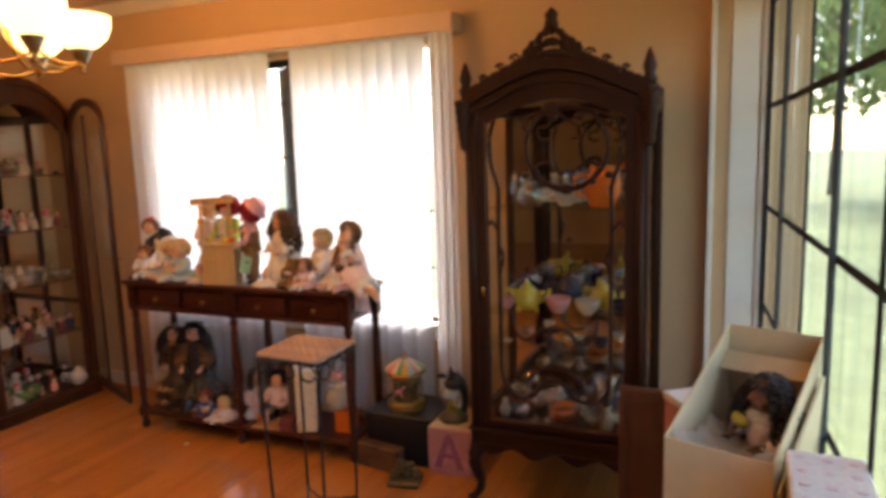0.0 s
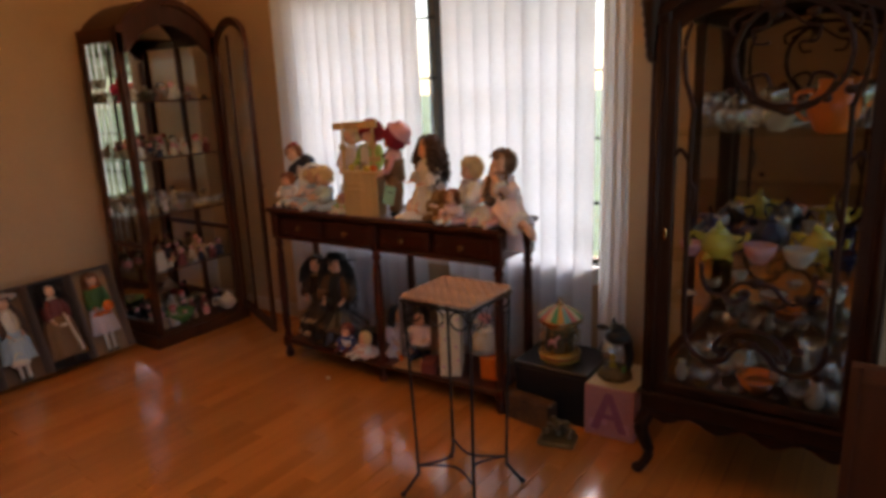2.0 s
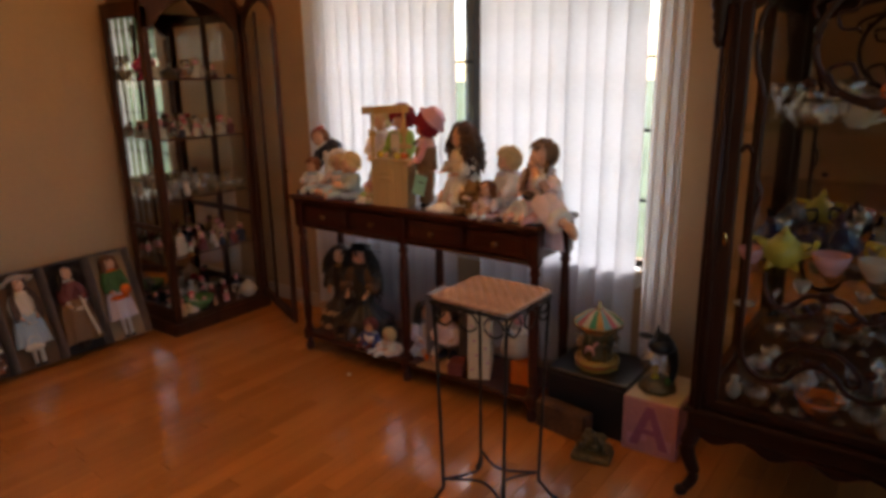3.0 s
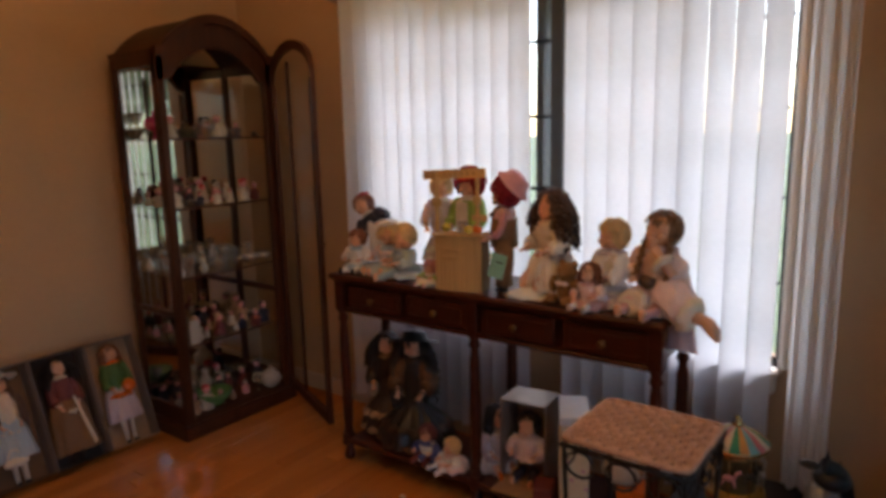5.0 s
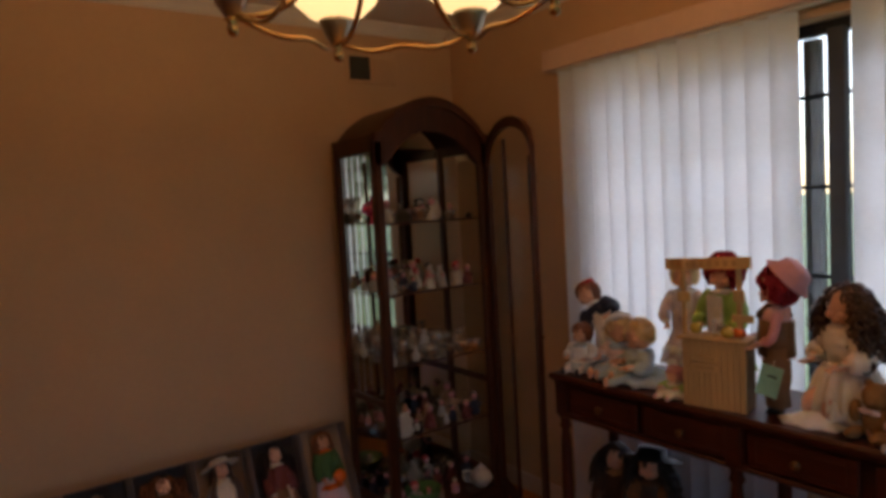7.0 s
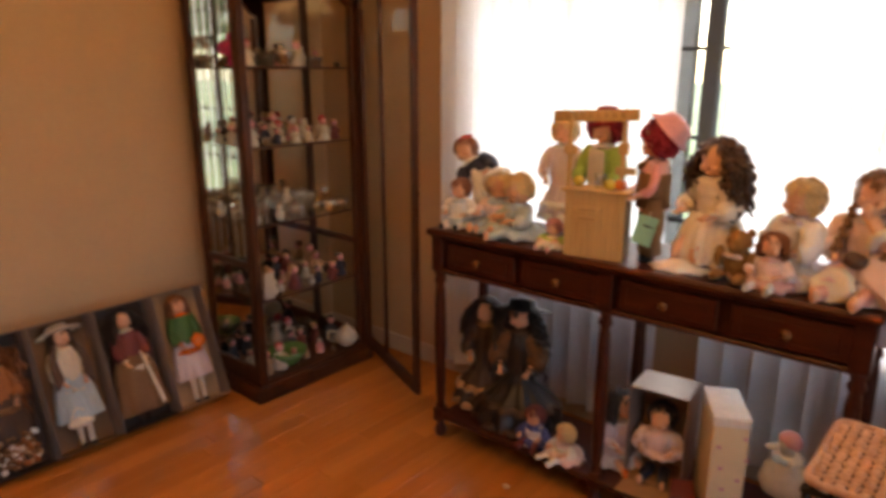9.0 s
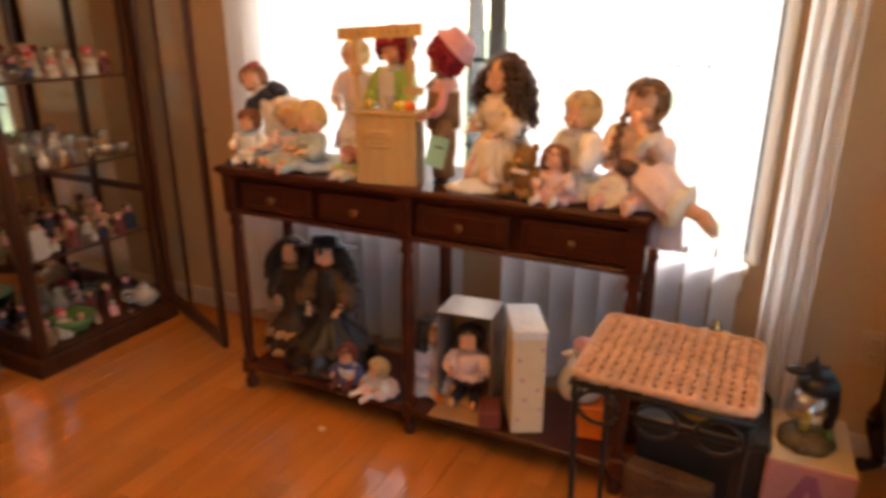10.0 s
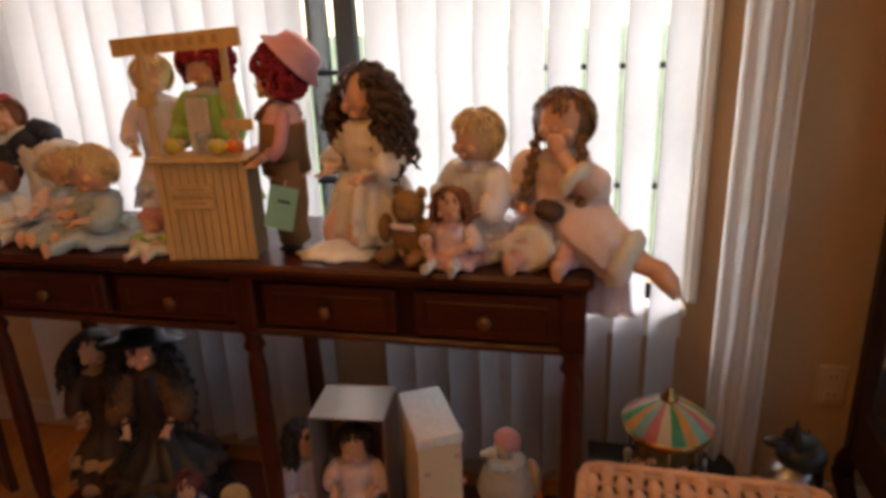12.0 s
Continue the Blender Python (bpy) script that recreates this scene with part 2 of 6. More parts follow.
class Mesh:
    """Collects vertices and faces of one part, each face with its material."""

    def __init__(self):
        self.v, self.f, self.m, self.s, self.mats, self.cur = [], [], [], [], [], 0

    def use(self, material):
        if material not in self.mats:
            self.mats.append(material)
        self.cur = self.mats.index(material)
        return self

    def pane(self, c, u, w):
        """A thin sheet of glass about c, between the half sides u and w."""
        c, u, w = Vector(c), Vector(u), Vector(w)
        o = len(self.v)
        self.v += [c - u - w, c + u - w, c + u + w, c - u + w]
        self.face((o, o + 1, o + 2, o + 3))
        return self

    def face(self, ids, smooth=False):
        self.f.append(tuple(ids))
        self.m.append(self.cur)
        self.s.append(smooth)

    def box(self, c, size, rz=0.0, bevel=0.0, m=None):
        """A box about c, turned by rz degrees; with bevel its twelve edges are cut."""
        hx, hy, hz = (k / 2 for k in size)
        b = min(bevel, hx * 0.9, hy * 0.9, hz * 0.9)
        place = m if m is not None else Matrix.Translation(c) @ Matrix.Rotation(radians(rz), 4, 'Z')
        o = len(self.v)
        if b <= 0:
            self.v += [place @ Vector((x, y, z)) for x in (-hx, hx) for y in (-hy, hy) for z in (-hz, hz)]
            for q in ((0, 1, 3, 2), (4, 6, 7, 5), (0, 4, 5, 1), (2, 3, 7, 6), (0, 2, 6, 4), (1, 5, 7, 3)):
                self.face([o + k for k in q])
            return self
        at = {}
        for sx in (-1, 1):
            for sy in (-1, 1):
                for sz in (-1, 1):
                    for a in range(3):
                        p = [sx * hx, sy * hy, sz * hz]
                        for k in range(3):
                            if k != a:
                                p[k] -= (sx, sy, sz)[k] * b
                        at[sx, sy, sz, a] = len(self.v)
                        self.v.append(place @ Vector(p))
        ring = ((-1, -1), (1, -1), (1, 1), (-1, 1))
        for a in range(3):
            for d in (-1, 1):
                ids = []
                for u, w in ring:
                    s = [0, 0, 0]
                    s[a], s[(a + 1) % 3], s[(a + 2) % 3] = d, u, w
                    ids.append(at[(*s, a)])
                self.face(ids if d > 0 else ids[::-1])
            for u in (-1, 1):
                for w in (-1, 1):
                    e = []
                    for k in (-1, 1):
                        s = [0, 0, 0]
                        s[a], s[(a + 1) % 3], s[(a + 2) % 3] = k, u, w
                        e.append(tuple(s))
                    q = [at[(*e[0], (a + 1) % 3)], at[(*e[1], (a + 1) % 3)], at[(*e[1], (a + 2) % 3)], at[(*e[0], (a + 2) % 3)]]
                    self.face(q if u * w < 0 else q[::-1])
        for sx in (-1, 1):
            for sy in (-1, 1):
                for sz in (-1, 1):
                    q = [at[sx, sy, sz, a] for a in range(3)]
                    self.face(q if sx * sy * sz > 0 else q[::-1])
        return self

    def lathe(self, profile, c=(0, 0, 0), n=16, m=None, ruffle=0.0, waves=9, sx=1.0, sy=1.0, arc=360.0, start=0.0):
        """Turns (radius, height) pairs round the upright axis; ruffle waves the outline of the lower rings."""
        place = m if m is not None else Matrix.Translation(c)
        o, k = len(self.v), len(profile)
        full = arc >= 360
        cols = n if full else n + 1
        for j in range(cols):
            a = radians(start + arc * j / n)
            for i, (r, z) in enumerate(profile):
                w = 1 + ruffle * math.cos(waves * a) * max(0.0, 1 - i / max(1, k - 1)) ** 1.5
                self.v.append(place @ Vector((sx * r * w * math.cos(a), sy * r * w * math.sin(a), z)))
        for j in range(n):
            for i in range(k - 1):
                p, q = o + j * k + i, o + ((j + 1) % cols) * k + i
                self.face((p, q, q + 1, p + 1), True)
        if full:
            for i, flip in ((0, True), (k - 1, False)):
                if profile[i][0] > 1e-4:
                    ids = [o + j * k + i for j in range(n)]
                    self.face(ids[::-1] if flip else ids)
        return self

    def ball(self, c, r, n=12, rings=8, m=None):
        """An ellipsoid; r is one radius or three."""
        rx, ry, rz = r if hasattr(r, "__len__") else (r, r, r)
        place = (Matrix.Translation(c) @ (m or Matrix.Identity(4))) @ Matrix.Diagonal((rx, ry, rz, 1))
        prof = [(max(1e-5, math.cos(math.pi * (i / rings - 0.5))), math.sin(math.pi * (i / rings - 0.5))) for i in range(rings + 1)]
        return self.lathe(prof, n=n, m=place)

    def tube(self, pts, r, n=8, closed=False):
        """A round bar along points; r is a radius or one for each point."""
        pts = [Vector(p) for p in pts]
        rs = r if hasattr(r, "__len__") else [r] * len(pts)
        o, k = len(self.v), len(pts)
        up = Vector((0, 0, 1))
        for i, p in enumerate(pts):
            d = (pts[(i + 1) % k] - pts[i - 1]) if closed else pts[min(i + 1, k - 1)] - pts[max(i - 1, 0)]
            d = d.normalized() if d.length > 1e-9 else Vector((0, 0, 1))
            a = d.cross(up)
            if a.length < 0.05:
                a = d.cross(Vector((1, 0, 0)))
            a.normalize()
            up2 = a.cross(d)
            for j in range(n):
                t = 2 * math.pi * j / n
                self.v.append(p + rs[i] * (math.cos(t) * a + math.sin(t) * up2))
        for i in range(k if closed else k - 1):
            for j in range(n):
                p, q = o + i * n, o + ((i + 1) % k) * n
                self.face((p + j, q + j, q + (j + 1) % n, p + (j + 1) % n), True)
        if not closed:
            self.face([o + j for j in range(n)])
            self.face([o + (k - 1) * n + j for j in range(n)][::-1])
        return self

    def sheet(self, outline, y0, y1, m=None):
        """A flat outline of (x, z) pairs given thickness from y0 to y1."""
        place = m or Matrix.Identity(4)
        o, k = len(self.v), len(outline)
        for y in (y0, y1):
            self.v += [place @ Vector((x, y, z)) for x, z in outline]
        self.face([o + i for i in range(k)])
        self.face([o + k + i for i in range(k)][::-1])
        for i in range(k):
            j = (i + 1) % k
            self.face((o + j, o + i, o + k + i, o + k + j))
        return self

    def arch(self, xs, low, high, y0, y1, m=None):
        """A board between two heights that change along x."""
        place = m or Matrix.Identity(4)
        o, k = len(self.v), len(xs)
        for y in (y0, y1):
            for f in (low, high):
                self.v += [place @ Vector((x, y, f(x))) for x in xs]
        for i in range(k - 1):
            a, b, c, d = (o + q * k + i for q in range(4))
            for q in ((a, a + 1, b + 1, b), (d, d + 1, c + 1, c), (b, b + 1, d + 1, d), (c, c + 1, a + 1, a)):
                self.face(q)
        for i in (0, k - 1):
            a, b, c, d = (o + q * k + i for q in range(4))
            self.face((a, b, d, c) if i == 0 else (c, d, b, a))
        return self

    def data(self, name):
        me = bpy.data.meshes.new(name)
        me.from_pydata([tuple(p) for p in self.v], [], self.f)
        for m in self.mats:
            me.materials.append(m)
        me.polygons.foreach_set("material_index", self.m)
        me.polygons.foreach_set("use_smooth", self.s)
        bm = bmesh.new()
        bm.from_mesh(me)
        bmesh.ops.recalc_face_normals(bm, faces=bm.faces)
        bm.to_mesh(me)
        bm.free()
        me.update()
        return me


def M(material):
    return Mesh().use(material)


def thing(name, label, category, at=(0, 0, 0), rz=0.0, group="", kind=""):
    """A thing made of parts: an Empty at its base."""
    ob = new(name)
    ob.empty_display_size = 0.05
    ob.matrix_basis = pose(*at, 0, 0, rz)
    return tagged(ob, label, category, group, kind)


def part(name, mesh, parent, label="", kind=""):
    ob = new(name, mesh.data(name) if isinstance(mesh, Mesh) else mesh)
    ob.parent = parent
    return tagged(ob, label, kind=kind)


def solo(name, mesh, label, category, at=(0, 0, 0), rz=0.0, group="", kind=""):
    """A thing of one mesh, built about its base."""
    ob = new(name, mesh.data(name) if isinstance(mesh, Mesh) else mesh)
    ob.matrix_basis = pose(*at, 0, 0, rz)
    return tagged(ob, label, category, group, kind)


def bez(p, n=8):
    """Points on a smooth curve through the given points."""
    p = [Vector(q) for q in p]
    out = []
    for i in range(len(p) - 1):
        a, b, c, d = p[max(i - 1, 0)], p[i], p[i + 1], p[min(i + 2, len(p) - 1)]
        for k in range(n):
            t = k / n
            out.append(0.5 * ((2 * b) + (c - a) * t + (2 * a - 5 * b + 4 * c - d) * t * t + (3 * b - a - 3 * c + d) * t ** 3))
    return out + [p[-1]]


# ---------------------------------------------------------------- the room
XW, XE, YN, YS, CEILZ = -4.13, 0.33, 3.10, -2.2, 2.46
W1 = (-3.16, -1.24, 0.60, 2.05)
W2 = (-0.6, 3.02, 0.34, 2.12)
# the window wall stands a little askew: it turns about this corner
WX = 0.29
ASKEW = pose(0.30, 3.02, 0, 0, 0, 2.8) @ Matrix.Translation((-0.30, -3.02, 0))

wn_mesh = M(WALL)
wn_mesh.box(((XW + W1[0]) / 2, YN + 0.08, CEILZ / 2), (W1[0] - XW, 0.16, CEILZ))
wn_mesh.box(((XE + W1[1]) / 2, YN + 0.08, CEILZ / 2), (XE - W1[1], 0.16, CEILZ))
wn_mesh.box(((W1[0] + W1[1]) / 2, YN + 0.08, W1[2] / 2), (W1[1] - W1[0], 0.16, W1[2]))
wn_mesh.box(((W1[0] + W1[1]) / 2, YN + 0.08, (W1[3] + CEILZ) / 2), (W1[1] - W1[0], 0.16, CEILZ - W1[3]))
solo("wall_north", wn_mesh, "beige painted wall with a wide window", "wall", kind="structure")
solo("wall_west", M(WALL).box((XW - 0.08, (YN + YS) / 2 + 0.08, CEILZ / 2), (0.16, YN - YS + 0.16, CEILZ)), "plain beige painted wall", "wall", kind="structure")
ws = M(WALL)
ws.box((XW + 0.5, YS - 0.08, CEILZ / 2), (1.3, 0.16, CEILZ))
ws.box((XE + 0.19, YS - 0.08, CEILZ / 2), (0.68, 0.16, CEILZ))
ws.box((-1.565, YS - 0.08, (2.2 + CEILZ) / 2), (2.83, 0.16, CEILZ - 2.2))
# unseen passage added behind the camera, to darken mirrors and cut bounce
ws.box((-1.565, YS - 2.26, 1.1), (3.1, 0.12, 2.3))
ws.box((-3.05, YS - 1.18, 1.1), (0.12, 2.04, 2.3))
ws.box((-0.08, YS - 1.18, 1.1), (0.12, 2.04, 2.3))
ws.box((-1.565, YS - 1.18, 2.3), (3.1, 2.04, 0.1))
ws.use(SUBFLOOR).box((-1.565, YS - 1.18, -0.05), (3.1, 2.04, 0.09))
solo("wall_south", ws, "unseen beige wall with an added opening to a dark passage", "wall", kind="structure")
we = M(WALL)
we.box((WX + 0.08, (YS - 0.1 + W2[0]) / 2, CEILZ / 2), (0.16, W2[0] - YS + 0.1, CEILZ))
we.box((WX + 0.08, (YN + W2[1]) / 2 + 0.08, CEILZ / 2), (0.16, YN - W2[1] + 0.16, CEILZ))
we.box((WX + 0.08, (W2[0] + W2[1]) / 2, W2[2] / 2), (0.16, W2[1] - W2[0], W2[2]))
we.box((WX + 0.08, (W2[0] + W2[1]) / 2, (W2[3] + CEILZ) / 2), (0.16, W2[1] - W2[0], CEILZ - W2[3]))
solo("wall_east", we, "beige painted wall with a large window", "wall", kind="structure").matrix_basis = ASKEW
solo("wall_return", M(WALL).box((0.18, 3.06, CEILZ / 2), (0.22, 0.08, CEILZ)), "short beige wall return beside the large window", "wall", kind="structure")
solo("ceiling", M(CEIL).box(((XW + XE) / 2, (YN + YS) / 2, CEILZ + 0.06), (XE - XW + 1.2, YN - YS + 0.4, 0.12)), "off-white painted ceiling", "ceiling", kind="structure")
solo("floor", M(SUBFLOOR).box(((XW + XE) / 2, (YN + YS) / 2, -0.06), (XE - XW + 0.9, YN - YS + 0.3, 0.106)), "glossy orange oak strip floor", "floor", kind="structure")

for cx, wide, proud in ((0.081, 0.022, 0.016), (0.205, 0.110, 0.008), (0.283, 0.034, 0.018)):
    solo("trim", M(TRIM).box((cx, 3.019 - proud / 2, 1.20), (wide, proud, 2.38), bevel=0.003), "white vertical casing beside the large window", "trim", kind="structure")

CROWN = [(0, 0), (0.055, 0), (0.05, -0.012), (0.028, -0.03), (0.012, -0.052), (0, -0.06)]
crown = M(TRIM)
crown.sheet([(y, z) for y, z in CROWN], XW, XE, Matrix(((0, 1, 0, 0), (-1, 0, 0, YN), (0, 0, 1, CEILZ), (0, 0, 0, 1))))
solo("trim", crown, "white crown moulding under the ceiling", "moulding", kind="structure")
crown2 = M(TRIM)
crown2.sheet([(y, z) for y, z in CROWN], YS, YN - 0.056, Matrix(((1, 0, 0, XW), (0, 1, 0, 0), (0, 0, 1, CEILZ), (0, 0, 0, 1))))
solo("trim", crown2, "white crown moulding under the ceiling", "moulding", kind="structure")
for nm, c, sz in (("baseboard", ((XW + XE) / 2, YN - 0.008, 0.045), (XE - XW, 0.015, 0.09)), ("baseboard", (XW + 0.008, (YN + YS) / 2 - 0.01, 0.045), (0.015, YN - YS - 0.02, 0.09))):
    solo(nm, M(BASEB).box(c, sz, bevel=0.004), "beige painted baseboard", "baseboard", kind="structure")


def window(name, label, along, span, z0, z1, wall, out, bars_v, bars_h, mullions, bar=0.022, glazing=PANE, deep=1.0):
    """A window in a wall: along 'x' or 'y', frame, panes and black bars between them."""
    w = thing(name, label, "window", kind="structure")

    def at(u, d, z):
        return (u, wall + out * d, z) if along == 'x' else (wall + out * d, u, z)

    def size(u, d, z):
        return (u, d, z) if along == 'x' else (d, u, z)

    u0, u1 = span
    mid, zm = (u0 + u1) / 2, (z0 + z1) / 2
    for nm, u, z, su, sz in (("frame_side", u0 + 0.02, zm, 0.04, z1 - z0), ("frame_side", u1 - 0.02, zm, 0.04, z1 - z0), ("frame_top", mid, z1 - 0.02, u1 - u0 - 0.08, 0.04), ("frame_bottom", mid, z0 + 0.02, u1 - u0 - 0.08, 0.04)):
        part(nm, M(BLACKBAR).box(at(u, 0.10, z), size(su * 0.6, 0.05 * deep, sz), bevel=0.004), w)
    for u, wd, dep in mullions:
        part("mullion", M(GREYBAR).box(at(u, dep, zm), size(wd, 0.04 * deep, z1 - z0 - 0.08), bevel=0.004), w, "dark grey metal mullion")
    for u in bars_v:
        part("glazing_bar", M(BLACKBAR).box(at(u, 0.105, zm), size(0.02, 0.018 * deep, z1 - z0 - 0.08), bevel=0.003), w, "black glazing bar")
    for z in bars_h:
        part("glazing_bar", M(BLACKBAR).box(at(mid, 0.105, z), size(u1 - u0 - 0.08, 0.020 * deep, bar), bevel=0.003), w, "black glazing bar")
    edges = sorted([u0 + 0.04, u1 - 0.04] + [m[0] for m in mullions])
    for a, b in zip(edges, edges[1:]):
        p = part("pane", M(glazing).box(at((a + b) / 2, 0.118, zm), size(b - a, 0.004, z1 - z0 - 0.08)), w)
        p.visible_shadow = False
    return w


win1 = window("window_1", "wide sliding window with dark bars behind vertical blinds", 'x', (W1[0], W1[1]), W1[2], W1[3], YN, 1, [-2.70, -1.66], [0.88, 1.19, 1.50, 1.81], [(-2.258, 0.055, 0.150), (-2.128, 0.055, 0.035)], 0.013)
part("window_sill", M(TRIM).box(((W1[0] + W1[1]) / 2, YN + 0.032, W1[2] - 0.012), (W1[1] - W1[0], 0.176, 0.024), bevel=0.006), win1, "white painted sill")
part("sill_apron", M(TRIM).box(((W1[0] + W1[1]) / 2, YN - 0.026, W1[2] - 0.055), (W1[1] - W1[0] - 0.02, 0.050, 0.06), bevel=0.004), win1)
part("casing", M(TRIM).box((W1[1] + 0.014, YN - 0.012, (W1[2] + W1[3]) / 2), (0.028, 0.024, W1[3] - W1[2]), bevel=0.006), win1, "white painted casing")
part("window_jamb", M(TRIM).box((W1[1] - 0.005, YN + 0.035, (W1[2] + W1[3]) / 2), (0.010, 0.074, W1[3] - W1[2] - 0.004), bevel=0.002), win1, "white painted jamb lining")
win2 = window("window_2", "large window with black glazing bars", 'y', (W2[0], W2[1]), W2[2], W2[3], WX - 0.095, 1, [2.055, 1.254, 0.45], [0.82, 1.235, 1.645, 2.055], [(2.44, 0.014, 0.09), (1.589, 0.014, 0.09)], glazing=SCREENED, deep=0.4)
win2.matrix_basis = ASKEW
part("window_sill", M(TRIM).box((WX + 0.05, (W2[0] + W2[1]) / 2, W2[2] - 0.012), (0.10, W2[1] - W2[0] + 0.06, 0.024), bevel=0.006), win2, "white painted sill")

# eaves out of view, added to keep the high sky off the windows
solo("added_eave", M(TRIM).box(((XW + XE) / 2 - 0.1, YN + 0.16 + 0.2, 2.40), (XE - XW + 0.6, 0.40, 0.12)), "unseen white eave added outside to hold back sky light", "eave", kind="structure")
solo("added_eave", M(TRIM).box((XE + 0.16 + 0.30, 0.6, 2.40), (0.4, 5.4, 0.12)), "unseen white eave added outside to hold back sky light", "eave", kind="structure")

# ---------------------------------------------------------------- blinds and curtain
blinds = thing("vertical_blinds", "white vertical blinds, partly open, hanging before the window", "blinds", (0, 0, 0))
val = M(VALANCE)
val.box(((-3.285 - 1.075) / 2, 2.965, 2.12), (2.21, 0.018, 0.09), bevel=0.004)
val.box((-3.277, 3.036, 2.12), (0.016, 0.124, 0.09), bevel=0.003)
val.box((-1.083, 3.036, 2.12), (0.016, 0.124, 0.09), bevel=0.003)
val.box(((-3.285 - 1.075) / 2, 3.036, 2.161), (2.20, 0.126, 0.008))
part("valance", val, blinds, "beige fabric-faced valance")
part("head_rail", M(TRIM).box((-2.18, 3.015, 2.085), (2.12, 0.035, 0.03), bevel=0.004), blinds)
slat_mesh = Mesh().use(SLAT)
prof = [(-0.0445 + 0.089 * i / 6, 0.010 * (1 - (2 * i / 6 - 1) ** 2)) for i in range(7)]
for x, y in prof:
    slat_mesh.v += [Vector((x, y, 0)), Vector((x, y, -1.98))]
for i in range(6):
    slat_mesh.face((2 * i, 2 * i + 2, 2 * i + 3, 2 * i + 1), True)
slat_data = slat_mesh.data("slat")
rs = random.Random(5)
left = [-2.242 - 0.0855 * i for i in range(12)]
right = [-1.992 + 0.0871 * i for i in range(9)]
for x in left + right:
    s = new("slat", slat_data)
    s.parent = blinds
    s.matrix_basis = pose(x, 3.015, 2.07, rs.uniform(-0.15, 0.15), rs.uniform(-0.12, 0.12), (34 if x < -2.2 else 30 if x < -1.6 else 35) + rs.uniform(-3, 3))


def curtain(x0, x1, y, z0, z1, waves, depth, material):
    c = Mesh().use(material)
    n = waves * 8
    for i in range(n + 1):
        t = i / n
        for k in range(9):
            h = k / 8
            c.v.append(Vector((x0 + (x1 - x0) * t, y + depth * (0.6 + 0.4 * h) * math.sin(2 * math.pi * waves * t + 0.6 * h), z1 + (z0 - z1) * h)))
    for i in range(n):
        for k in range(8):
            a = i * 9 + k
            c.face((a, a + 9, a + 10, a + 1), True)
    return c


solo("sheer_curtain", curtain(-1.192, -1.066, 2.935, 0.14, 2.07, 3, 0.018, SHEER), "narrow sheer off-white curtain beside the window", "curtain")

# ---------------------------------------------------------------- small fixtures on the walls
vent = thing("wall_vent", "painted metal air vent high on the wall", "vent", (XW, 2.575, 2.225))
part("frame", M(WALL).box((0.006, 0, 0), (0.012, 0.30, 0.15), bevel=0.004), vent)
part("backing", M(BLACK).box((0.012, -0.07, 0), (0.004, 0.115, 0.115)), vent)
for i in range(7):
    part("slat", M(GREYBAR).box((0.016, -0.07, -0.048 + 0.016 * i), (0.008, 0.115, 0.004)), vent)
for i in range(7):
    part("slat", M(WALL).box((0.015, 0.07, -0.048 + 0.016 * i), (0.008, 0.115, 0.011), bevel=0.002), vent)
outlet = thing("wall_outlet", "ivory electrical outlet plate on the wall", "outlet", (-0.865, YN, 0.385))
part("plate", M(IVORY).box((0, -0.004, 0), (0.072, 0.008, 0.116), bevel=0.003), outlet)
for z in (-0.025, 0.025):
    sk = part("socket", M(IVORY).box((0, -0.010, z), (0.032, 0.005, 0.030), bevel=0.002), outlet)
    for dx in (-0.007, 0.007):
        part("slot", M(INK).box((dx, -0.0125, z + 0.004), (0.002, 0.002, 0.009)), sk)

# ---------------------------------------------------------------- chandelier
chand = thing("chandelier", "brass chandelier with six lit frosted glass bowls", "chandelier", (-2.09, 1.415, 1.80))
part("canopy", M(BRASS).lathe([(0.0, 0.60), (0.03, 0.605), (0.055, 0.635), (0.06, 0.658)]), chand)
part("stem", M(BRASS).lathe([(0.006, 0.10), (0.022, 0.12), (0.028, 0.16), (0.012, 0.20), (0.008, 0.26), (0.02, 0.30), (0.012, 0.34), (0.006, 0.38), (0.006, 0.61)], n=12), chand)
part("hub", M(BRASS).lathe([(0.0, 0.055), (0.018, 0.06), (0.03, 0.085), (0.022, 0.11), (0.0, 0.12)]), chand)
RING = 0.27
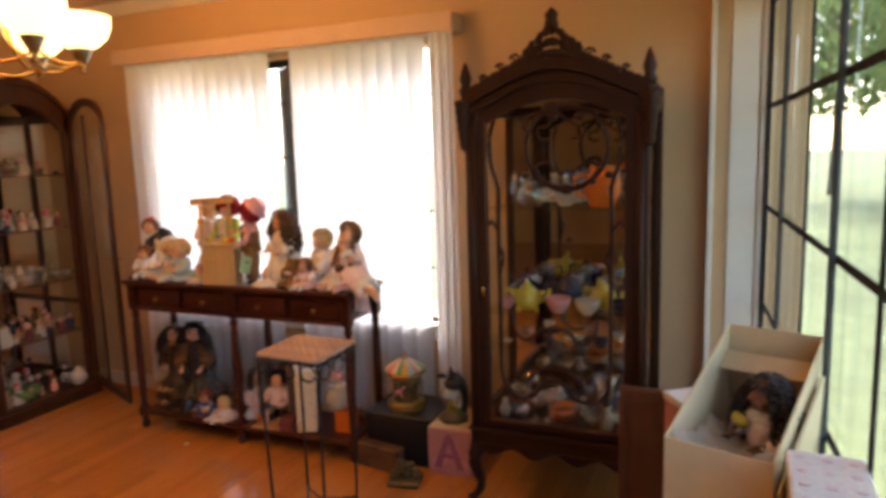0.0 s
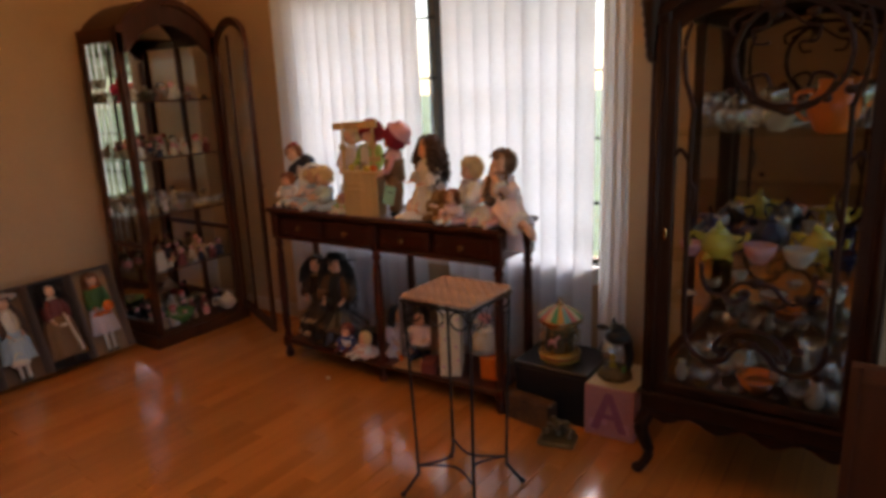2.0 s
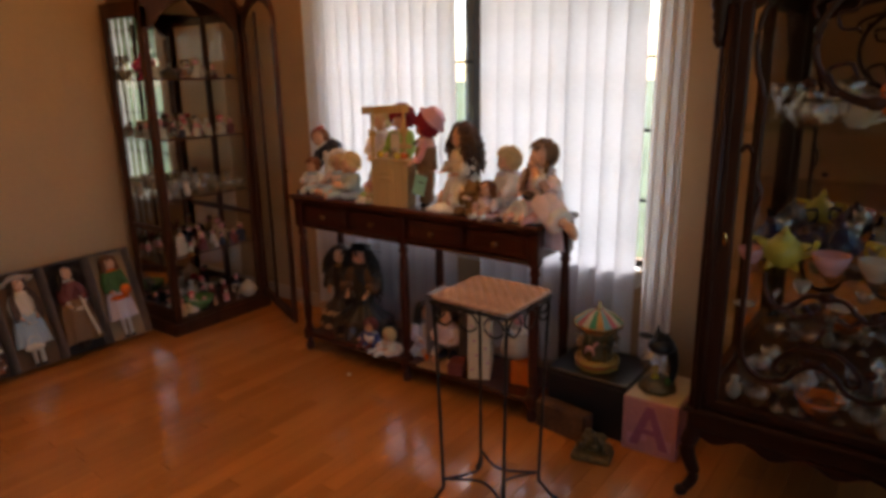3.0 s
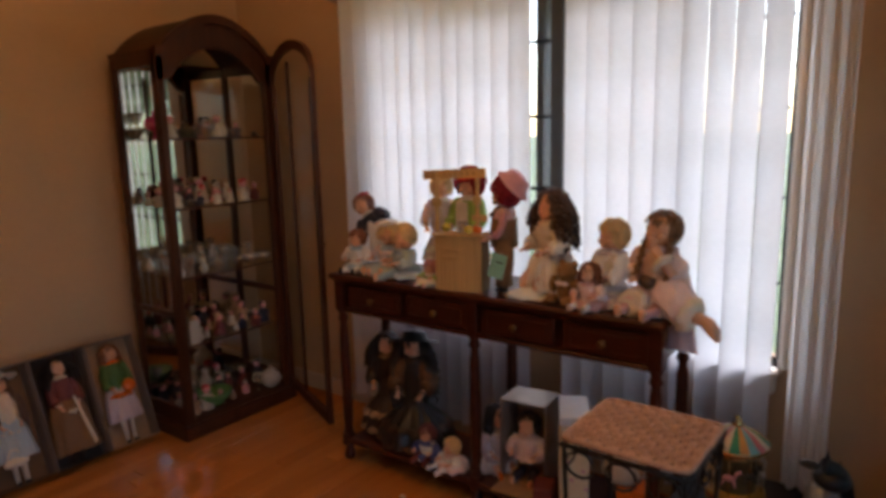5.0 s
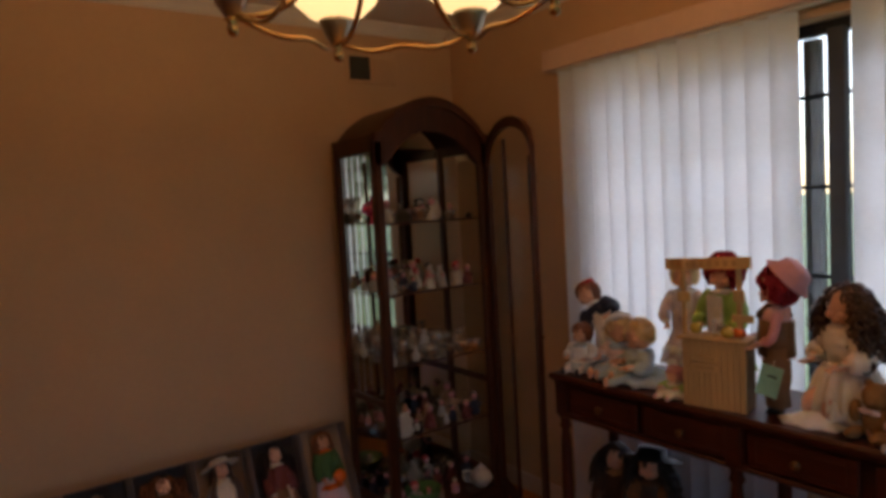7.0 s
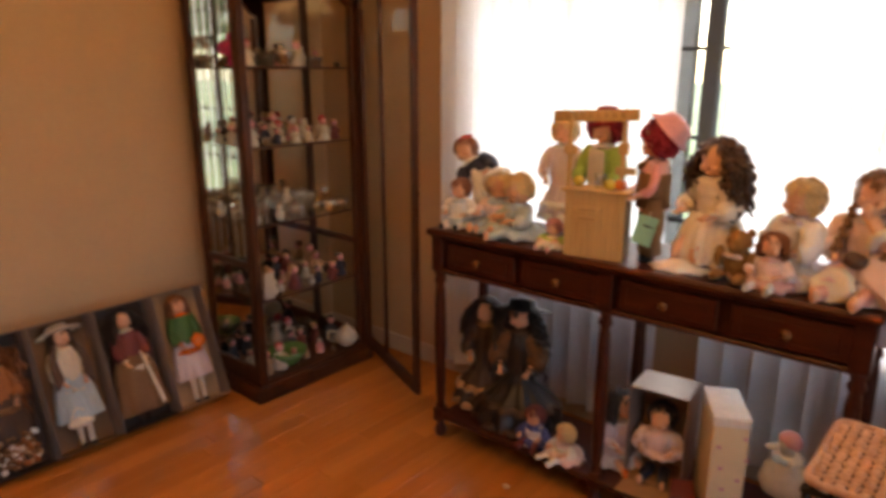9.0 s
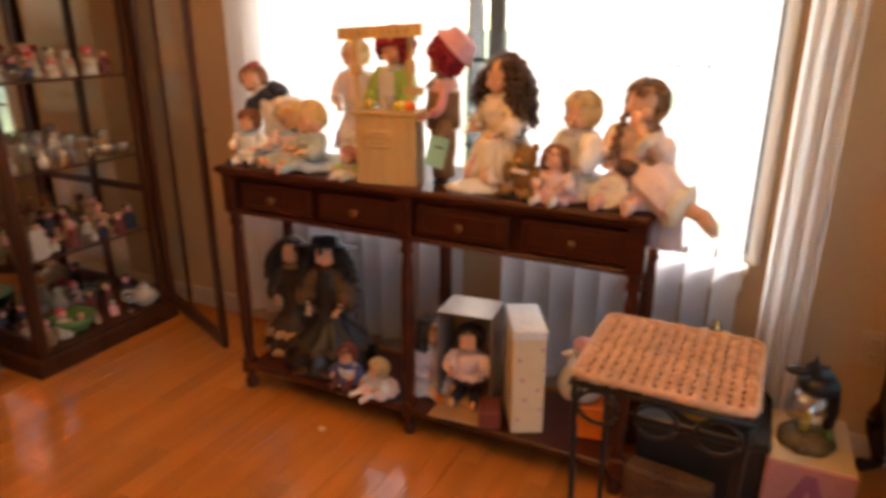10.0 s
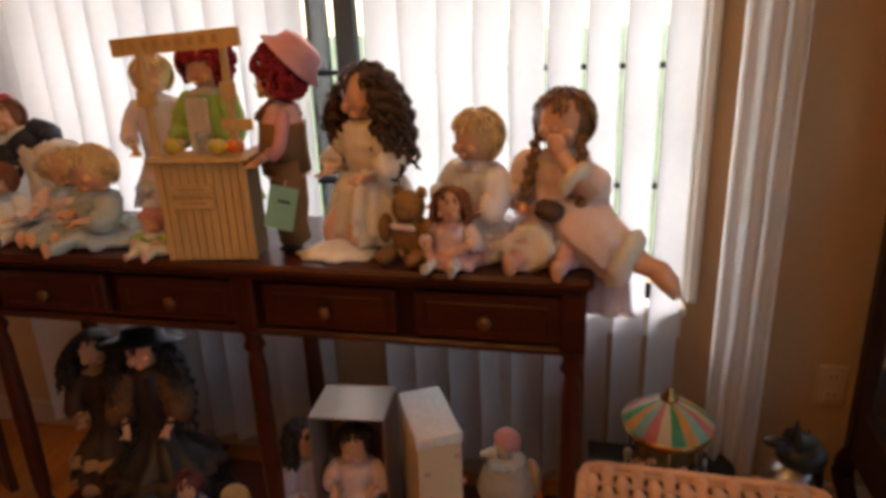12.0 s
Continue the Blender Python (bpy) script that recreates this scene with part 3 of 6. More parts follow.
for i in range(6):
    a = radians(-8 + 60 * i)
    ca, sa = math.cos(a), math.sin(a)
    pts = bez([(0.02 * ca, 0.02 * sa, 0.30), (0.09 * ca, 0.09 * sa, 0.24), (0.13 * ca, 0.13 * sa, 0.10), (0.20 * ca, 0.20 * sa, 0.045), (RING * ca, RING * sa, 0.045)])
    part("arm", M(BRASS).tube(pts, 0.0055), chand)
    b = radians(52 + 60 * i)
    mid = (0.19 * math.cos((a + b) / 2), 0.19 * math.sin((a + b) / 2), 0.022)
    part("swag", M(BRASS).tube(bez([(RING * ca, RING * sa, 0.045), (0.95 * (RING * ca + mid[0]) / 2, 0.95 * (RING * sa + mid[1]) / 2, 0.018), mid, (0.95 * (RING * math.cos(b) + mid[0]) / 2, 0.95 * (RING * math.sin(b) + mid[1]) / 2, 0.018), (RING * math.cos(b), RING * math.sin(b), 0.045)], 6), 0.0045), chand)
    holder = part("lamp_holder", M(STEEL).lathe([(0.0, 0.04), (0.012, 0.042), (0.024, 0.06), (0.034, 0.085), (0.036, 0.092), (0.0, 0.093)], (RING * ca, RING * sa, 0)), chand)
    part("finial", M(BRASS).lathe([(0.0, 0.008), (0.008, 0.012), (0.011, 0.022), (0.007, 0.032), (0.014, 0.038), (0.0, 0.043)], (RING * ca, RING * sa, 0), n=12), holder)
    part("shade", M(SHADE).lathe([(0.03, 0.088), (0.055, 0.10), (0.082, 0.125), (0.098, 0.16), (0.103, 0.20), (0.099, 0.20), (0.094, 0.16), (0.078, 0.13), (0.05, 0.106), (0.0, 0.098)], (RING * ca, RING * sa, 0), n=20), chand, "glowing frosted amber glass bowl")

for i in range(6):
    a = radians(-8 + 60 * i)
    bulb = bpy.data.lights.new("bulb", 'POINT')
    bulb.energy, bulb.color, bulb.shadow_soft_size = 1.65, (1.0, 0.52, 0.18), 0.03
    new("bulb", bulb).location = (-2.09 + RING * math.cos(a), 1.415 + RING * math.sin(a), 1.80 + 0.205)

# ---------------------------------------------------------------- console table
TX0, TX1, TY0, TY1, TZ = -2.915, -1.472, 2.542, 2.915, 0.86
table = thing("console_table", "dark mahogany console table with four drawers and a low shelf", "table", ((TX0 + TX1) / 2, (TY0 + TY1) / 2, 0))
tw, td = TX1 - TX0, TY1 - TY0
part("tabletop", M(MAHOG).box((0, 0, TZ - 0.012), (tw, td, 0.024), bevel=0.008).box((0, 0, TZ - 0.030), (tw - 0.03, td - 0.03, 0.012), bevel=0.004), table)
part("apron", M(MAHOG).box((0, 0.01, 0.765), (tw - 0.07, td - 0.09, 0.118)).box((0, -td / 2 + 0.04, 0.700), (tw - 0.05, 0.03, 0.016), bevel=0.005).box((0, -td / 2 + 0.04, 0.826), (tw - 0.05, 0.03, 0.010), bevel=0.003), table)
for x in (-0.484, -0.161, 0.192, 0.520):
    dr = part("drawer", M(MAHOG).box((x, -td / 2 + 0.036, 0.764), (0.29, 0.02, 0.096), bevel=0.004).box((x, -td / 2 + 0.026, 0.764), (0.24, 0.006, 0.060), bevel=0.003), table)
    part("knob", M(KNOB).lathe([(0.006, 0), (0.006, 0.010), (0.013, 0.016), (0.014, 0.022), (0.009, 0.028), (0, 0.029)], m=Matrix.Translation((x, -td / 2 + 0.024, 0.764)) @ Matrix.Rotation(radians(90), 4, 'X'), n=12), dr, "small dark brass knob")
for sx in (-0.5, 0.0, 0.5):
    for sy in (-1, 1):
        x, y = sx * (tw - 0.072), sy * (td / 2 - 0.05)
        lg = M(MAHOG)
        lg.box((x, y, 0.765), (0.05, 0.05, 0.14), bevel=0.004)
        lg.lathe([(0.016, 0.12), (0.022, 0.135), (0.015, 0.155), (0.020, 0.19), (0.023, 0.40), (0.020, 0.60), (0.015, 0.64), (0.024, 0.655), (0.017, 0.675), (0.024, 0.69), (0.024, 0.70)], (x, y, 0), n=14)
        lg.box((x, y, 0.095), (0.046, 0.046, 0.06), bevel=0.005)
        lg.lathe([(0.012, 0.0), (0.02, 0.006), (0.025, 0.025), (0.019, 0.045), (0.014, 0.055), (0.02, 0.066)], (x, y, 0), n=14)
        part("leg", lg, table)
part("lower_shelf", M(MAHOG).box((0, 0, 0.098), (tw - 0.09, td - 0.05, 0.024), bevel=0.006), table)

# ---------------------------------------------------------------- arched curio cabinet in the corner
curio = thing("curio_cabinet", "tall walnut arched curio cabinet with its glass door open", "cabinet", (-3.845, 2.60, 0), 90)
# built with its front to -y, then turned so that it faces into the room
CW, CD = 0.64, 0.39


def glass_sheet(xs, low, high, y, m=None):
    """Glass of a shaped door: one sheet between two outlines."""
    g = Mesh().use(CLEAR)
    place = m or Matrix.Identity(4)
    for x in xs:
        g.v += [place @ Vector((x, y, low(x))), place @ Vector((x, y, high(x)))]
    for i in range(len(xs) - 1):
        g.face((2 * i, 2 * i + 2, 2 * i + 3, 2 * i + 1))
    return g


xs = [-CW / 2 + CW * i / 24 for i in range(25)]
for sx in (-1, 1):
    part("stile", M(WALNUT).box((sx * (CW / 2 - 0.022), -CD / 2 + 0.022, 0.94), (0.044, 0.044, 1.74), bevel=0.006), curio)
    part("back_stile", M(WALNUT).box((sx * (CW / 2 - 0.015), CD / 2 - 0.015, 0.94), (0.03, 0.03, 1.74), bevel=0.004), curio)
    part("side_glass", M(CLEAR).pane((sx * (CW / 2 - 0.012), 0, 0.96), (0, CD / 2 - 0.035, 0), (0, 0, 0.81)), curio)
    for z, h in ((0.115, 0.07), (0.62, 0.03), (1.79, 0.06)):
        part("side_rail", M(WALNUT).box((sx * (CW / 2 - 0.014), 0, z), (0.026, CD - 0.07, h), bevel=0.004), curio)
part("base", M(WALNUT).box((0, 0, 0.035), (CW + 0.05, CD + 0.03, 0.07), bevel=0.006).box((0, 0, 0.078), (CW, CD, 0.016), bevel=0.004), curio)
arch_hi = lambda x: 1.83 + 0.165 * math.cos(math.pi / 2 * min(1.0, abs(x) / 0.29)) ** 0.75 if abs(x) < 0.29 else 1.83
arch_lo = lambda x: 1.70 + 0.155 * math.cos(math.pi / 2 * min(1.0, abs(x) / 0.25)) ** 0.75 if abs(x) < 0.25 else 1.70
part("arched_front", M(WALNUT).arch(xs, arch_lo, arch_hi, -CD / 2, -CD / 2 + 0.03), curio)
part("arch_moulding", M(WALNUT).arch(xs, lambda x: arch_hi(x) - 0.03, lambda x: arch_hi(x) + 0.012, -CD / 2 - 0.018, -CD / 2 + 0.02), curio)
part("arched_roof", M(WALNUT).arch(xs, lambda x: arch_hi(x) - 0.02, lambda x: arch_hi(x) + 0.004, -CD / 2 + 0.02, CD / 2), curio)
part("back_mirror", M(MIRROR).box((0, CD / 2 - 0.012, 0.95), (CW - 0.06, 0.006, 1.70)), curio, "mirrored back panel")
part("back_panel", M(WALNUT).box((0, CD / 2 - 0.004, 0.95), (CW - 0.05, 0.008, 1.72)), curio)
CSH = (1.437, 1.111, 0.777, 0.443)
for z in CSH:
    part("glass_shelf", M(CLEAR).box((0, 0.005, z), (CW - 0.06, CD - 0.08, 0.007)), curio)
    part("shelf_front", M(WALNUT).box((0, -CD / 2 + 0.04, z), (CW - 0.09, 0.008, 0.010), bevel=0.002), curio)
DW = 0.63
dhi = lambda x: 1.73 + 0.15 * math.sqrt(max(0.0, 1 - ((x - DW / 2) / (DW / 2)) ** 2))
dm = Matrix.Translation((CW / 2 - 0.01, -CD / 2 - 0.012, 0)) @ Matrix.Rotation(radians(66.5), 4, 'Z') @ Matrix.Scale(-1, 4, (1, 0, 0))
dx = [DW * i / 20 for i in range(21)]
fr = M(WALNUT)
fr.box((0, 0, 0), (0.035, 0.022, 1.60), m=dm @ Matrix.Translation((0.018, 0, 0.89)))
fr.box((0, 0, 0), (0.035, 0.022, 1.60), m=dm @ Matrix.Translation((DW - 0.018, 0, 0.89)))
fr.box((0, 0, 0), (DW - 0.07, 0.022, 0.05), m=dm @ Matrix.Translation((DW / 2, 0, 0.115)))
fr.arch(dx, lambda x: dhi(x) - 0.045, dhi, -0.011, 0.011, dm)
cdoor = part("door", fr, curio, "open arched glass door")
part("door_bar", M(WALNUT).box((0, 0, 0), (0.016, 0.016, 1.66), m=dm @ Matrix.Translation((DW * 0.42, 0, 0.96))), cdoor)
part("door_glass", glass_sheet(dx[1:-1], lambda x: 0.13, lambda x: dhi(x) - 0.04, 0.0, dm), cdoor)
part("door_handle", M(BRASS).lathe([(0.004, 0), (0.009, 0.012), (0, 0.018)], m=dm @ Matrix.Translation((DW - 0.02, -0.011, 0.95)) @ Matrix.Rotation(radians(90), 4, 'X'), n=10), cdoor)

# ---------------------------------------------------------------- carved china cabinet
VX0, VX1, VY0, VY1 = -0.835, -0.118, 2.45, 3.04
vw, vd = VX1 - VX0, VY1 - VY0
vit = thing("china_cabinet", "carved dark walnut display cabinet with scrollwork glass door", "cabinet", ((VX0 + VX1) / 2, (VY0 + VY1) / 2, 0))
F = -vd / 2
crest = lambda x: 1.72 + 0.12 * math.cos(math.pi / 2 * min(1, abs(x) / (vw / 2))) ** 1.2
for sx in (-1, 1):
    st = M(CHINA).box((sx * (vw / 2 - 0.03), F + 0.03, 1.0), (0.06, 0.06, 1.50), bevel=0.008)
    st.tube([(sx * (vw / 2 - 0.03), F - 0.002, 0.34), (sx * (vw / 2 - 0.03), F - 0.002, 1.62)], 0.014)
    part("stile", st, vit)
    part("back_stile", M(CHINA).box((sx * (vw / 2 - 0.02), -F - 0.02, 1.0), (0.04, 0.04, 1.5), bevel=0.005), vit)
    part("side_glass", M(CLEAR).pane((sx * (vw / 2 - 0.02), 0.0, 1.0), (0, vd / 2 - 0.05, 0), (0, 0, 0.65)), vit)
    for z, h in ((0.31, 0.14), (1.70, 0.10)):
        part("side_panel", M(CHINA).box((sx * (vw / 2 - 0.02), 0.0, z), (0.035, vd - 0.09, h), bevel=0.004), vit)
    for sy, yy in ((1, F + 0.03), (-1, -F - 0.03)):
        pts = bez([(sx * (vw / 2 - 0.03), yy, 0.26), (sx * (vw / 2 - 0.005), yy - 0.02 * sy, 0.18), (sx * (vw / 2 - 0.03), yy, 0.07), (sx * (vw / 2 - 0.002), yy - 0.03 * sy, 0.014)], 6)
        n = len(pts)
        lg = M(CHINA).tube(pts, [0.032 - 0.018 * i / n for i in range(n)], n=10)
        lg.ball((sx * (vw / 2), yy - 0.032 * sy, 0.018), (0.024, 0.028, 0.018))
        part("cabriole_leg", lg, vit)
    fin = M(CHINA).lathe([(0.022, 1.72), (0.03, 1.74), (0.018, 1.76), (0.026, 1.785), (0.016, 1.82), (0.004, 1.85), (0, 1.852)], (sx * (vw / 2 - 0.005), F + 0.02, 0), n=12)
    part("finial", fin, vit)
    part("carved_corbel", M(CHINA).lathe([(0.004, 1.50)] + [(0.010 + 0.002 * k + 0.006 * (k % 2), 1.51 + 0.016 * k) for k in range(13)], (sx * (vw / 2 + 0.002), F - 0.004, 0), n=8), vit)
part("floor_board", M(CHINA).box((0, 0, 0.345), (vw - 0.05, vd - 0.05, 0.02)), vit)
vx = [-vw / 2 + vw * i / 24 for i in range(25)]
part("bottom_rail", M(CHINA).box((0, F + 0.02, 0.30), (vw, 0.05, 0.075), bevel=0.008).box((0, F + 0.005, 0.335), (vw + 0.02, 0.05, 0.014), bevel=0.004), vit)
part("scalloped_apron", M(CHINA).arch(vx, lambda x: 0.20 + 0.035 * math.cos(x / vw * 4 * math.pi) ** 2 + 0.02, lambda x: 0.268, F + 0.004, F + 0.03), vit)
part("top_rail", M(CHINA).arch(vx, lambda x: crest(x) - 0.15, lambda x: crest(x) - 0.03, F + 0.008, F + 0.04), vit)
part("cornice", M(CHINA).arch(vx, lambda x: crest(x) - 0.045, lambda x: crest(x), F - 0.025, F + 0.05), vit)
part("cornice_moulding", M(CHINA).arch(vx, lambda x: crest(x) - 0.085, lambda x: crest(x) - 0.06, F - 0.012, F + 0.02), vit)
part("roof", M(CHINA).arch(vx, lambda x: crest(x) - 0.03, lambda x: crest(x) - 0.01, F + 0.05, -F), vit)
rc = random.Random(3)
cr = M(CHINA)
for i in range(54):
    x = -vw / 2 + 0.015 + (vw - 0.03) * (i + 0.5) / 54
    h = 0.018 + 0.10 * math.exp(-(x / 0.09) ** 2)
    for z in ([0.4] if h < 0.04 else [0.15, 0.5, 0.85]):
        cr.ball((x + rc.uniform(-0.006, 0.006), F + 0.005, crest(x) + h * z), (0.011 + rc.uniform(0, 0.006), 0.014, 0.012 + rc.uniform(0, 0.01)), n=8, rings=6)
for sx in (-1, 1):
    for (x0, z0, r0) in ((0.075, 0.035, 0.026), (0.14, 0.03, 0.022), (0.20, 0.028, 0.018), (0.27, 0.025, 0.016)):
        cz = crest(x0) + z0
        cr.tube([(sx * (x0 + r0 * (1 - t / 14) * math.cos(t * 0.62)), F, cz + r0 * (1 - t / 14) * math.sin(t * 0.62)) for t in range(13)], 0.006, n=6)
cr.lathe([(0.018, 1.94), (0.03, 1.955), (0.022, 1.98), (0.028, 1.995), (0.012, 2.015), (0, 2.025)], (0, F + 0.005, 0), n=10)
part("carved_crest", cr, vit, "pierced carved crest of leaves and scrolls", kind="stuff")
glass_top = lambda x: crest(x) - 0.145
gx = [-0.275 + 0.55 * i / 20 for i in range(21)]
vdoor = part("door_frame", M(CHINA).box((-0.292, F + 0.018, 1.0), (0.042, 0.03, 1.26), bevel=0.005).box((0.292, F + 0.018, 1.0), (0.042, 0.03, 1.26), bevel=0.005).box((0, F + 0.018, 0.365), (0.60, 0.03, 0.035), bevel=0.005), vit)
part("door_glass", glass_sheet(gx, lambda x: 0.38, glass_top, F + 0.024), vdoor)
part("key_plate", M(BRASS).ball((-0.292, F, 0.93), (0.008, 0.004, 0.022), n=8), vdoor, "brass key plate")
sc = M(CHINA)
yf = F + 0.012


def scroll(points, r=0.0075):
    sc.tube(bez([(x, yf, z) for x, z in points], 6), r, n=6)


CX = 0.052
scroll([(0.158 * math.cos(t) + CX, 1.505 + 0.155 * math.sin(t)) for t in [k * math.pi / 8 for k in range(17)]], 0.0095)
for sx in (-1, 1):
    scroll([(sx * 0.235, 1.62), (sx * 0.255, 1.55), (sx * 0.25, 1.45), (sx * 0.235, 1.40), (sx * 0.22, 1.34)], 0.0085)
    scroll([(CX + sx * 0.02, 1.34), (CX + sx * 0.08, 1.365), (CX + sx * 0.12, 1.43), (CX + sx * 0.07, 1.45), (CX + sx * 0.05, 1.41)])
    scroll([(CX - 0.05, 1.65), (CX + sx * 0.05 - 0.02, 1.59), (CX + sx * 0.09 - 0.02, 1.58), (CX + sx * 0.08 - 0.02, 1.54), (CX + sx * 0.04 - 0.02, 1.54)], 0.006)
    scroll([(CX + sx * 0.03, 1.62), (CX + sx * 0.10, 1.64), (CX + sx * 0.17, 1.61), (CX + sx * 0.16, 1.57)])
    scroll([(sx * 0.22, 1.36), (sx * 0.225, 1.15), (sx * 0.222, 0.90), (sx * 0.22, 0.64), (sx * 0.205, 0.545), (sx * 0.15, 0.495), (sx * 0.085, 0.505), (sx * 0.05, 0.55), (0, 0.575)], 0.0095)
    scroll([(0, 0.79), (sx * 0.05, 0.785), (sx * 0.08, 0.755), (sx * 0.11, 0.735), (sx * 0.145, 0.75), (sx * 0.165, 0.79), (sx * 0.17, 0.84)])
    scroll([(0, 0.625), (sx * 0.05, 0.62), (sx * 0.095, 0.585), (sx * 0.115, 0.545), (sx * 0.09, 0.53), (sx * 0.075, 0.555)])
    scroll([(sx * 0.03, 0.735), (sx * 0.07, 0.715), (sx * 0.10, 0.745)])
    scroll([(sx * 0.225, 1.12), (sx * 0.205, 1.08), (sx * 0.215, 1.03), (sx * 0.226, 1.0)])
    scroll([(sx * 0.225, 1.18), (sx * 0.255, 1.22), (sx * 0.268, 1.20)])
    for x, z, r in ((0.05, 1.62, 0.016), (0.13, 1.60, 0.012), (0.16, 1.40, 0.014), (0.10, 1.375, 0.013), (0.085, 0.58, 0.016), (0.08, 0.755, 0.014), (0.15, 0.50, 0.014), (0.222, 1.0, 0.012)):
        sc.ball((CX + sx * x, yf, z), (r * 1.3, 0.011, r), n=8, rings=6)
for x, z, r in ((CX, 1.345, 0.020), (0.0, 0.79, 0.018), (0, 0.575, 0.018), (CX - 0.06, 1.655, 0.026)):
    sc.ball((x, yf, z), (r * 1.4, 0.012, r), n=8, rings=6)
part("scrollwork", sc, vdoor, "carved open scrollwork over the glass", kind="stuff")
part("back_mirror", M(MIRROR).box((0, -F - 0.03, 1.0), (vw - 0.08, 0.006, 1.34)), vit, "mirrored back panel")
part("back_panel", M(CHINA).box((0, -F - 0.012, 1.0), (vw - 0.06, 0.02, 1.40)), vit)
VSH = (1.26, 0.82, 0.67)
for z in VSH:
    part("glass_shelf", M(CLEAR).box((0, 0.01, z), (vw - 0.07, vd - 0.12, 0.007)), vit)

# ---------------------------------------------------------------- plant stand with a woven top
stand = thing("plant_stand", "square iron plant stand with a woven rush top", "stand", (-1.339, 2.006, 0), -1)
SH, HX, HY = 0.768, 0.140, 0.132
part("rim", M(RUSH).tube([(-HX + 0.02, -HY, SH), (HX - 0.02, -HY, SH), (HX - 0.005, -HY + 0.005, SH), (HX, -HY + 0.02, SH), (HX, HY - 0.02, SH), (HX - 0.005, HY - 0.005, SH), (HX - 0.02, HY, SH), (-HX + 0.02, HY, SH), (-HX + 0.005, HY - 0.005, SH), (-HX, HY - 0.02, SH), (-HX, -HY + 0.02, SH), (-HX + 0.005, -HY + 0.005, SH)], 0.0065, closed=True), stand)
# near-black sheet that stands in for the shade in the weave's gaps
part("backing", M(RUSHDARK).box((0, 0, SH - 0.008), (2 * HX - 0.01, 2 * HY - 0.01, 0.004)), stand)
NWX, NWY = 15, 13
NC = 12


def strand_data(sign):
    """A lengthwise strand that passes over and under the cross strands in turn."""
    s = Mesh().use(RUSH)
    for k in range(2 * NC + 1):
        y = -HY + 2 * HY * k / (2 * NC)
        z = sign * 0.0058 * math.sin(math.pi * k / 2)
        wide = 0.0070 + 0.0014 * sign * math.sin(math.pi * k / 2)
        for dx, dz in ((-wide, -0.002), (-wide * 0.5, 0.0022), (wide * 0.5, 0.0022), (wide, -0.002)):
            s.v.append(Vector((dx, y, z + dz)))
    for k in range(2 * NC):
        for j in range(3):
            a = 4 * k + j
            s.face((a, a + 1, a + 5, a + 4), True)
    return s.data("strand")


strands = (strand_data(1), strand_data(-1))
for i in range(NWX):
    s = new("strand", strands[i % 2])
    s.parent = stand
    s.matrix_basis = Matrix.Translation((-HX + 0.012 + (2 * HX - 0.024) * i / (NWX - 1), 0, SH + 0.001))
cross = Mesh().use(RUSH)
for k in range(2):
    xk = -HX if k == 0 else HX
    for dy, dz in ((-0.0040, -0.001), (-0.0018, 0.0015), (0.0018, 0.0015), (0.0040, -0.001)):
        cross.v.append(Vector((xk, dy, dz)))
for j in range(3):
    cross.face((j, j + 1, j + 5, j + 4), True)
cross_data = cross.data("cross_strand")
for i in range(NC):
    s = new("cross_strand", cross_data)
    s.parent = stand
    s.matrix_basis = Matrix.Translation((0, -HY + 2 * HY * (i + 0.5) / NC, SH))
part("top_frame", M(IRON).tube([(-HX, -HY, SH - 0.016), (HX, -HY, SH - 0.016), (HX, HY, SH - 0.016), (-HX, HY, SH - 0.016)], 0.006, closed=True), stand)
for sx in (-1, 1):
    for sy in (-1, 1):
        part("leg", M(IRON).tube(bez([(sx * (HX - 0.005), sy * (HY - 0.005), SH - 0.016), (sx * (HX - 0.012), sy * (HY - 0.012), 0.50), (sx * (HX - 0.02), sy * (HY - 0.02), 0.12), (sx * (HX - 0.015), sy * (HY - 0.015), 0.08), (sx * (HX + 0.02), sy * (HY + 0.02), 0.012)], 5), 0.0055), stand)
        part("foot", M(IRON).ball((sx * (HX + 0.022), sy * (HY + 0.022), 0.011), (0.011, 0.011, 0.011), n=8, rings=6), stand)
for a, b in (((-1, -1), (1, -1)), ((1, -1), (1, 1)), ((1, 1), (-1, 1)), ((-1, 1), (-1, -1))):
    p, q = [(s[0] * (HX - 0.02), s[1] * (HY - 0.02)) for s in (a, b)]
    m = ((p[0] + q[0]) / 2 * 0.45, (p[1] + q[1]) / 2 * 0.45)
    part("stretcher", M(IRON).tube(bez([(*p, 0.12), (*m, 0.12), (*q, 0.12)]), 0.0045), stand)
    w = M(IRON)
    for k in range(3):
        t = (k + 0.5) / 3
        c = ((a[0] + (b[0] - a[0]) * t) * HX, (a[1] + (b[1] - a[1]) * t) * HY)
        d = Vector((b[0] - a[0], b[1] - a[1], 0)).normalized()
        w.tube([(c[0] + d.x * 0.034 * math.cos(u * 0.5), c[1] + d.y * 0.034 * math.cos(u * 0.5), SH - 0.052 + 0.030 * math.sin(u * 0.5)) for u in range(13)], 0.0035, n=6, closed=False)
    part("scroll_frieze", w, stand)

# ---------------------------------------------------------------- dolls
rd = random.Random(21)


